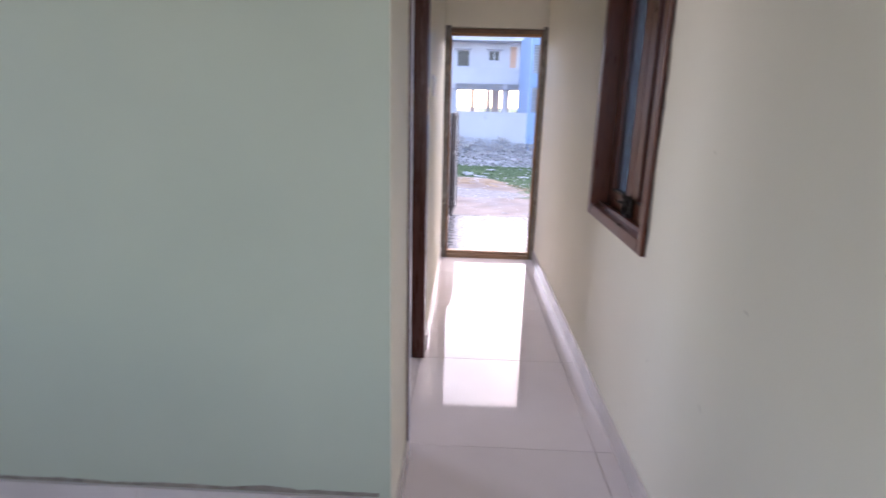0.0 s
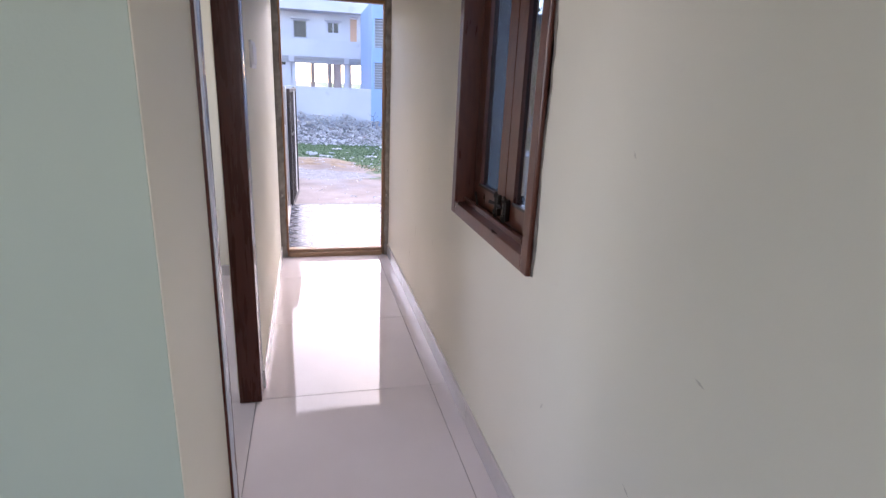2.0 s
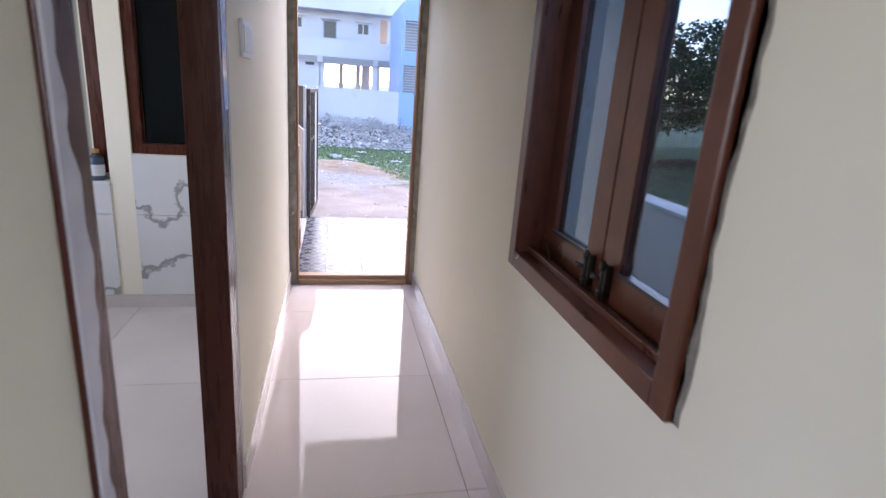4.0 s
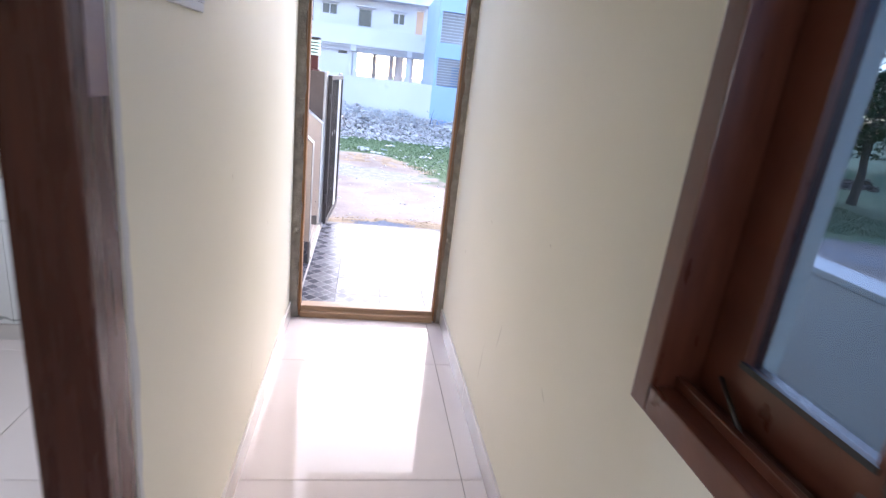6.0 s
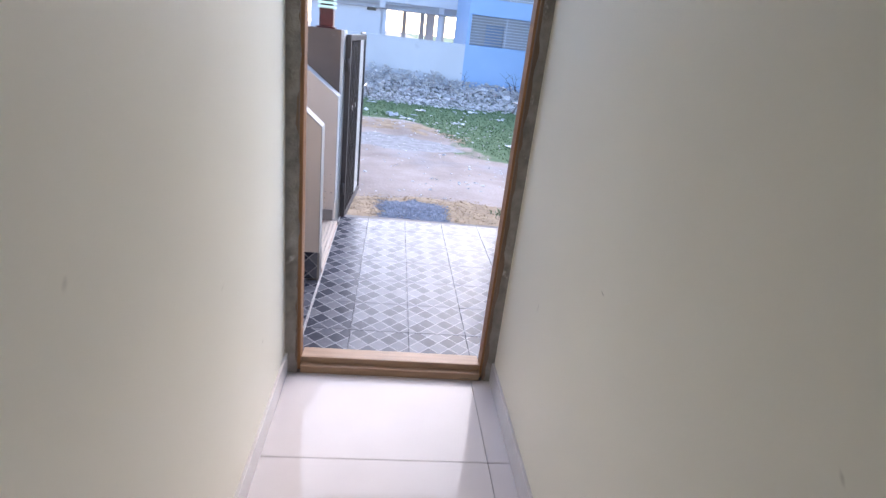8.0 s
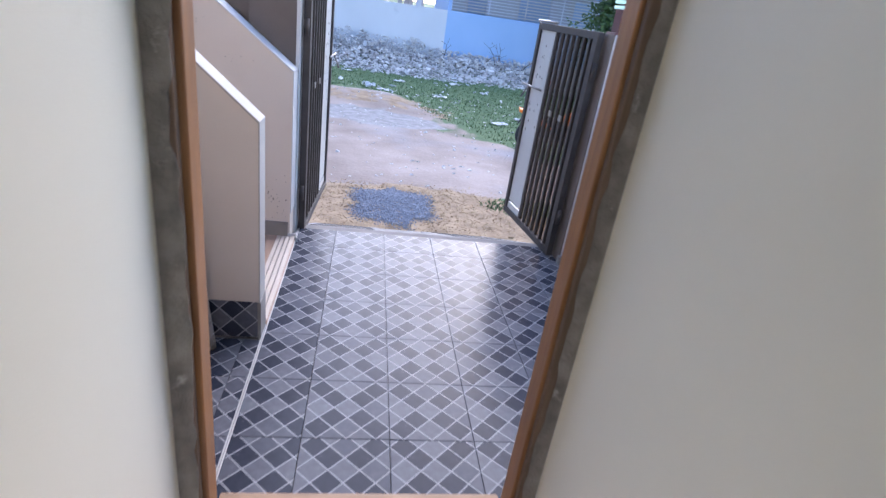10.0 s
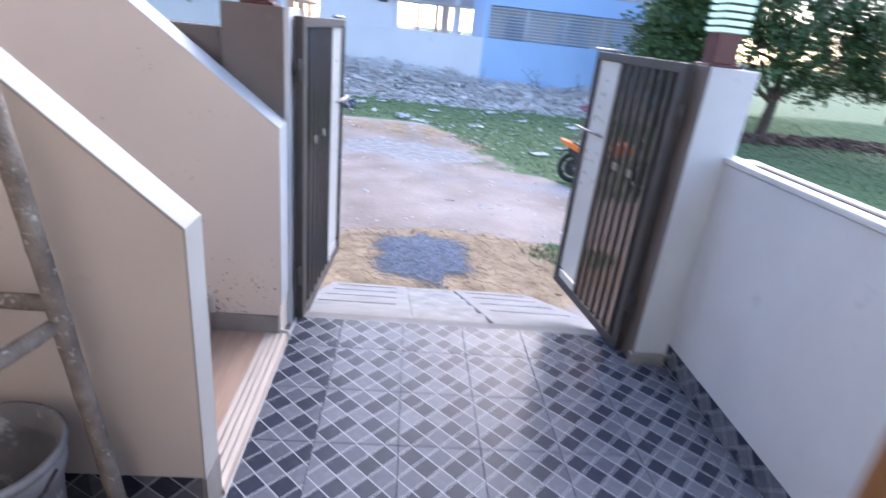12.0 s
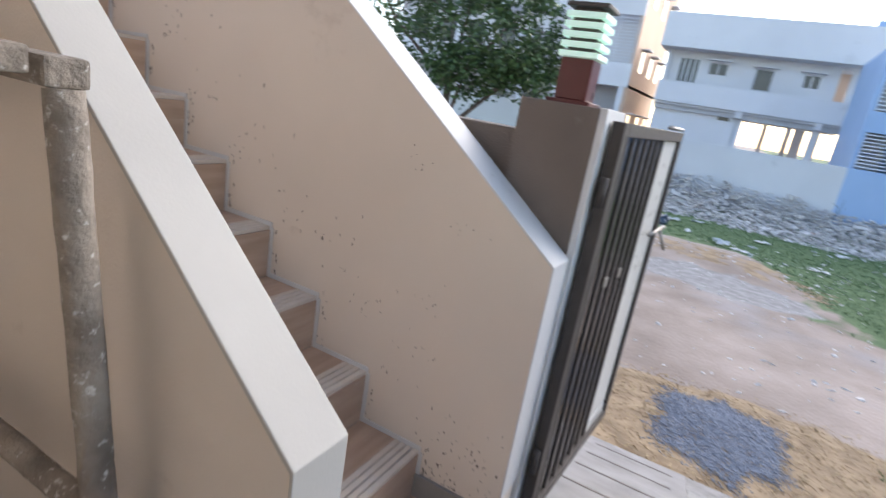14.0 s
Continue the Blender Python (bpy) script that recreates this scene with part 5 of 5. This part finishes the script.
def wall_with_holes(x0, x1, z0, z1, y0, y1, holes):
    """Boxes of a wall in the xz plane with rectangular openings (x0, x1, z0, z1), sorted by x, side by side."""
    out, x = [], x0
    for a, b, c, d in holes:
        if a > x:
            out.append((x, a, y0, y1, z0, z1))
        if c > z0:
            out.append((a, b, y0, y1, z0, c))
        if d < z1:
            out.append((a, b, y0, y1, d, z1))
        x = b
    if x < x1:
        out.append((x, x1, y0, y1, z0, z1))
    return out


FY = 30.0
white_house = thing("apartment_building", "two-storey white apartment building with an open ground floor", "building", at=(0.05, 0, 0.2))
upper = [(-4.39, -3.43, 3.65, 4.85), (-3.01, -2.14, 4.15, 4.75), (-0.95, -0.17, 3.70, 4.68), (1.03, 1.73, 4.05, 4.68), (2.39, 2.80, 3.60, 5.00)]
for piece in wall_with_holes(-4.9, 3.6, 2.63, 5.15, FY + 0.9, FY + 1.1, upper):
    part("wall_panel", boxes(piece), BUILDING_WHITE, white_house)
part("roof_slab", boxes((-5.3, 3.7, FY - 0.2, FY + 9, 5.15, 5.35), (-5.3, 3.7, FY - 0.2, FY - 0.05, 5.35, 6.7)), BUILDING_WHITE, white_house, "roof slab with tall parapet")
part("balcony_parapet", boxes((-5.0, 3.6, FY, FY + 0.12, 2.63, 3.60)), BUILDING_WHITE, white_house, "solid white balcony parapet")
# grey slab: the darkness under the floor is put into its colour
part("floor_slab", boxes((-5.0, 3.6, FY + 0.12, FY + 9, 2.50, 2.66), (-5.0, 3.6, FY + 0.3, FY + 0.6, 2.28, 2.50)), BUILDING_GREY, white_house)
part("ground_wall", boxes((-4.9, -1.1, FY + 0.5, FY + 0.7, -1.8, 2.5)), BUILDING_WHITE, white_house)
part("side_wall", boxes((-5.0, -4.8, FY + 0.7, FY + 9, -1.8, 5.15)), BUILDING_WHITE, white_house)
# set-back pillars take the grey, shade under the building painted in
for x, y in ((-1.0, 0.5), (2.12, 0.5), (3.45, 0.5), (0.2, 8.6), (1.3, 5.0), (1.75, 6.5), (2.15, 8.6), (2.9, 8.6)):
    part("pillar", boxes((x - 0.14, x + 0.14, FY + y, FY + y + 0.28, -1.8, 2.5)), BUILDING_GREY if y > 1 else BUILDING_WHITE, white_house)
part("corner_wall", boxes((2.3, 3.6, FY + 3.2, FY + 3.4, 2.66, 5.15)), BUILDING_PEACH, white_house, "brown inner wall")
far_window(white_house, -3.01, -2.14, 4.15, 4.75, FY + 0.9)
far_window(white_house, -0.95, -0.17, 3.70, 4.68, FY + 0.9, BUILDING_GREY, True, 0)
far_window(white_house, 1.03, 1.73, 4.05, 4.68, FY + 0.9)
far_window(white_house, -4.39, -3.43, 3.65, 4.85, FY + 0.9, FAR_GRILL, False, 3)
far_window(white_house, -3.95, -3.35, 1.55, 1.95, FY + 0.48, BUILDING_WHITE, False, 1)
part("vent", boxes((-1.95, -1.45, FY + 0.46, FY + 0.5, 2.12, 2.28)), FAR_DARK, white_house, "dark vent slot")
part("bracket", boxes((-1.25, -0.95, FY + 0.05, FY + 0.5, 2.32, 2.63)), BUILDING_WHITE, white_house)
part("bracket", boxes((1.98, 2.26, FY + 0.05, FY + 0.5, 2.32, 2.63)), BUILDING_WHITE, white_house)

BY = 24.2
blue_house = thing("apartment_building", "bright blue apartment building with white horizontal grills", "building", at=(0.05, 0, 0.16))
for piece in ((3.102, 13.0, BY + 0.02, BY + 0.2, -1.8, 1.05), (3.102, 13.0, BY, BY + 0.2, 2.32, 3.02), (3.102, 13.0, BY, BY + 0.2, 4.4, 5.2), (2.95, 3.1, BY, BY + 5.8, -1.8, 5.2),
              (2.95, 13.0, BY + 5.802, BY + 6, -1.8, 7)):
    part("wall", boxes(piece), BUILDING_BLUE, blue_house)
for piece in wall_with_holes(3.1, 13.0, -1.8, 5.2, BY + 1.4, BY + 1.6, [(4.0, 4.9, -1.8, 2.0), (6.4, 7.9, 1.0, 2.2), (9.0, 10.2, 1.0, 2.2)]):
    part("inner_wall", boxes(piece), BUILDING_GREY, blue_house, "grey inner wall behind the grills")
part("floor_slab", boxes((3.1, 13.0, BY + 0.2, BY + 5.8, 2.6, 2.75), (3.1, 13.0, BY + 0.2, BY + 5.8, 5.0, 5.2)), BUILDING_WHITE, blue_house)
for z0g, z1g in ((1.08, 2.30), (3.04, 4.38)):
    for k in range(7):
        part("grill_post", boxes((3.1 + k * 1.65 - 0.02, 3.1 + k * 1.65 + 0.02, BY + 0.03, BY + 0.07, z0g, z1g)), FAR_GRILL, blue_house)
    n = 10
    for k in range(n):
        z = z0g + (z1g - z0g) * (k + 0.5) / n
        part("grill_bar", boxes((3.1, 13.0, BY + 0.04, BY + 0.065, z - 0.02, z + 0.02)), FAR_GRILL, blue_house)

peach_house = thing("apartment_building", "three-storey white apartment building with peach painted end wall", "building", at=(-6.6, 31.0, 0.2))
part("ground_wall", boxes((-16.0, -0.2, 1.6, 1.8, -1.8, 3.05)), BUILDING_GREY, peach_house)
part("parapet", boxes((-16.0, 0.0, 0, 0.12, 3.05, 4.25)), BUILDING_WHITE, peach_house, "solid white balcony parapet")
part("parapet", boxes((-16.0, 0.0, 0, 0.12, 6.6, 7.8)), BUILDING_WHITE, peach_house, "solid white balcony parapet")
part("floor_slab", boxes((-16.0, 0.0, 0.12, 9, 3.05, 3.2)), BUILDING_WHITE, peach_house)
part("upper_wall", boxes((-16.0, -0.2, 1.6, 1.8, 3.2, 10.2)), BUILDING_WHITE, peach_house)
part("end_wall", boxes((-0.2, 0.0, 0.12, 9, -1.8, 10.2)), BUILDING_PEACH, peach_house, "peach painted end wall")
for z in (0.6, 4.0, 7.3):
    for y in (1.6, 4.4, 7.0):
        w = part("window", boxes((0.0, 0.03, y, y + 0.9, z, z + 1.1)), FAR_DARK, peach_house, "dark end window")
        part("shade", boxes((0.0, 0.4, y - 0.1, y + 1.0, z + 1.16, z + 1.23)), BUILDING_WHITE, w, "concrete sunshade")
for x in (-14.0, -12.0, -10.0, -8.0, -6.0, -4.0, -2.0, -0.3):
    part("pillar", boxes((x - 0.14, x + 0.14, 0.05, 0.33, -1.8, 3.05)), BUILDING_WHITE, peach_house)
for x in (-14.8, -12.8, -10.8, -8.6, -6.4):
    part("window", boxes((x, x + 1.1, 1.56, 1.6, 4.4, 5.8)), FAR_DARK, peach_house, "dark window")
    part("window", boxes((x, x + 1.1, 1.56, 1.6, 0.8, 2.2)), FAR_DARK, peach_house, "dark window")
for k in range(6):
    x = -5.2 + k * 1.02
    part("grill_post", boxes((x - 0.02, x + 0.02, 0.02, 0.06, 4.27, 6.55)), FAR_GRILL, peach_house)
for k in range(14):
    part("grill_bar", boxes((-5.2, -0.1, 0.03, 0.055, 4.34 + k * 0.16, 4.38 + k * 0.16)), FAR_GRILL, peach_house)

# ---- cement splashes on the far parapet ----
rng = random.Random(8)
splashes = []
for i in range(130):
    x = -0.5 - 2.0 * rng.random()
    stair = FIRST + RISE * max(0, math.ceil((ST0 - x) / TREAD)) if x < ST0 else 0.05
    z = stair + 0.02 + 0.34 * rng.random() ** 3
    splashes.append((x, z, rng.uniform(0.001, 0.0035), rng.uniform(0.002, 0.012)))
for i in range(10):
    corner, foot = ST0 - i * TREAD, 0.03 if i == 0 else FIRST + (i - 1) * RISE
    for k in range(9):
        splashes.append((corner + 0.012 + 0.03 * rng.random(), foot + 0.01 + 0.19 * rng.random(), rng.uniform(0.001, 0.005), rng.uniform(0.003, 0.014)))
for cx, cz in ((-0.72, 0.98), (-0.95, 1.15), (-0.82, 0.72), (-0.80, 0.55), (-1.05, 0.62), (-0.60, 0.30)):
    for k in range(7):
        splashes.append((cx + rng.gauss(0, 0.04), cz + rng.gauss(0, 0.04), rng.uniform(0.001, 0.003), rng.uniform(0.002, 0.007)))
for i in range(60):
    splashes.append((-0.49 - 0.32 * rng.random(), 0.12 + 0.26 * rng.random() ** 2, rng.uniform(0.001, 0.0055), rng.uniform(0.002, 0.008)))
vs, fs = [], []
for x, z, a, b in splashes:
    k = len(vs)
    n = 7
    ring = [(x + a * math.cos(2 * math.pi * j / n) * rng.uniform(0.5, 1), FAR_FACE + 0.0015, z + b * math.sin(2 * math.pi * j / n) * rng.uniform(0.5, 1)) for j in range(n)]
    vs += ring + [(x, FAR_FACE - 0.0005, z)]
    fs += [(k + j, k + (j + 1) % n, k + n) for j in range(n)]
stuff("cement_splashes", vs, fs, SPLASH, "dark cement splashes on the beige parapet", "stains")

# scuffs and small marks on the corridor's walls
rng = random.Random(31)
vs, fs = [], []
marks = [(HALF - 0.0008, -1, y, z, l, a) for y, z, l, a in ((-1.25, 0.55, 0.16, 1.9), (-1.05, 0.33, 0.22, 1.75), (-1.75, 0.62, 0.05, 0.6), (-3.9, 0.98, 0.03, 0.3), (-3.6, 1.35, 0.02, 1.0), (-0.9, 0.9, 0.03, 0.2),
                                                            (-3.75, 0.62, 0.035, 0.5), (-3.3, 0.55, 0.03, 2.0), (-1.6, 1.02, 0.02, 1.0), (-0.45, 0.62, 0.04, 1.8), (-4.3, 1.2, 0.02, 0.4))]
marks += [(-HALF + 0.0008, 1, y, z, l, a) for y, z, l, a in ((-1.1, 0.3, 0.10, 1.2), (-0.8, 0.8, 0.02, 0.5), (-1.4, 1.1, 0.025, 1.2), (-0.4, 0.4, 0.03, 1.9))]
for x, sgn, y, z, l, a in marks:
    k = len(vs)
    c, d = math.cos(a), math.sin(a)
    w = min(0.003, l * 0.12)
    vs += [(x, y - c * l / 2 - d * w * 0.2, z - d * l / 2), (x, y - d * w, z + c * w), (x, y + c * l / 2, z + d * l / 2), (x, y + d * w, z - c * w)]
    fs.append((k, k + 1, k + 2, k + 3))
stuff("wall_scuffs", vs, fs, surface("faint_scuff", (0.54, 0.50, 0.40), (0.62, 0.58, 0.47), 20, 0.8, 0.0), "faint scuffs on the corridor walls", "stains")

# ---- tiles of the floors ----


def tile_grid(xs_lines, ys_lines, z, thick, gap, material, parent, name, keep=lambda a, b, c, d: True):
    cache = {}
    for a, b in zip(xs_lines, xs_lines[1:]):
        for c, d in zip(ys_lines, ys_lines[1:]):
            if not keep(a, b, c, d):
                continue
            key = (round(b - a, 3), round(d - c, 3))
            if key not in cache:
                w, h = (b - a) / 2 - gap, (d - c) / 2 - gap
                bm = boxes((-w, w, -h, h, -thick, 0))
                bmesh.ops.bevel(bm, geom=[e for e in bm.edges if all(v.co.z > -0.001 for v in e.verts)], offset=0.0012, segments=1, affect="EDGES")
                bmesh.ops.recalc_face_normals(bm, faces=bm.faces)
                me = bpy.data.meshes.new(name)
                bm.to_mesh(me)
                bm.free()
                me.materials.append(material)
                cache[key] = me
            ob = new(name, cache[key])
            ob.parent = parent
            ob.location = ((a + b) / 2, (c + d) / 2, z)


TS = 0.8617
inner_y = [-7.2] + [-0.508 - TS * k for k in range(7, -1, -1)] + [0.0]
inner_x = [-3.2, -2.204, -1.346, -0.485, 0.365, HALF]
tile_grid(inner_x, inner_y, 0.0, 0.011, 0.0011, FLOOR_TILE, floor, "floor_tile")
tile_grid([-2.61, -2.31, -2.01, -1.71, -1.41, -1.11, -0.81, -0.51, -0.443], [0.096, 0.386, 0.689, 0.935], 0.0, 0.011, 0.0009, MOSAIC, porch, "mosaic_tile")
tile_grid([-0.433, -0.209, 0.087, 0.384, 0.681, 0.978, 1.275, 1.352], [0.118, 0.386, 0.689, 0.992, 1.294, 1.597, 1.90, 2.148], 0.0, 0.011, 0.0009, MOSAIC, porch, "mosaic_tile",
          keep=lambda a, b, c, d: not (a > 1.1 and c > 1.85))
for x0, x1 in ((-0.4435, -0.4405), (-0.4365, -0.4325)):
    part("joint_ridge", boxes((x0, x1, 0.118, 2.14, -0.008, 0.0035), bevel=0.001), WHITE_EXT, porch, "white cement ridge along the tile joint")
tile_grid([OUT + 0.004, 1.02, 1.352], [-3.6 + 0.3 * k for k in range(13)] + [0.09], 0.0, 0.011, 0.0009, MOSAIC, porch, "mosaic_tile")
# porch skirting: mosaic tiles set upright along the walls
skirt = thing("baseboard", "slate-blue mosaic skirting tiles along the porch walls", "baseboard", kind="structure")
for k in range(7):
    ob = part("skirting_tile", boxes((-0.15, 0.15, -0.085, 0.085, -0.008, 0.0)), MOSAIC, skirt)
    ob.matrix_basis = pose(END - 0.16 - 0.301 * k, S1[0] - 0.001, 0.088, 90, 0, 0)
for k in range(6):
    ob = part("skirting_tile", boxes((-0.15, 0.15, -0.05, 0.05, -0.008, 0.0)), MOSAIC, skirt)
    ob.matrix_basis = pose(1.350, 0.35 + 0.301 * k, 0.053, 90, 0, -90)
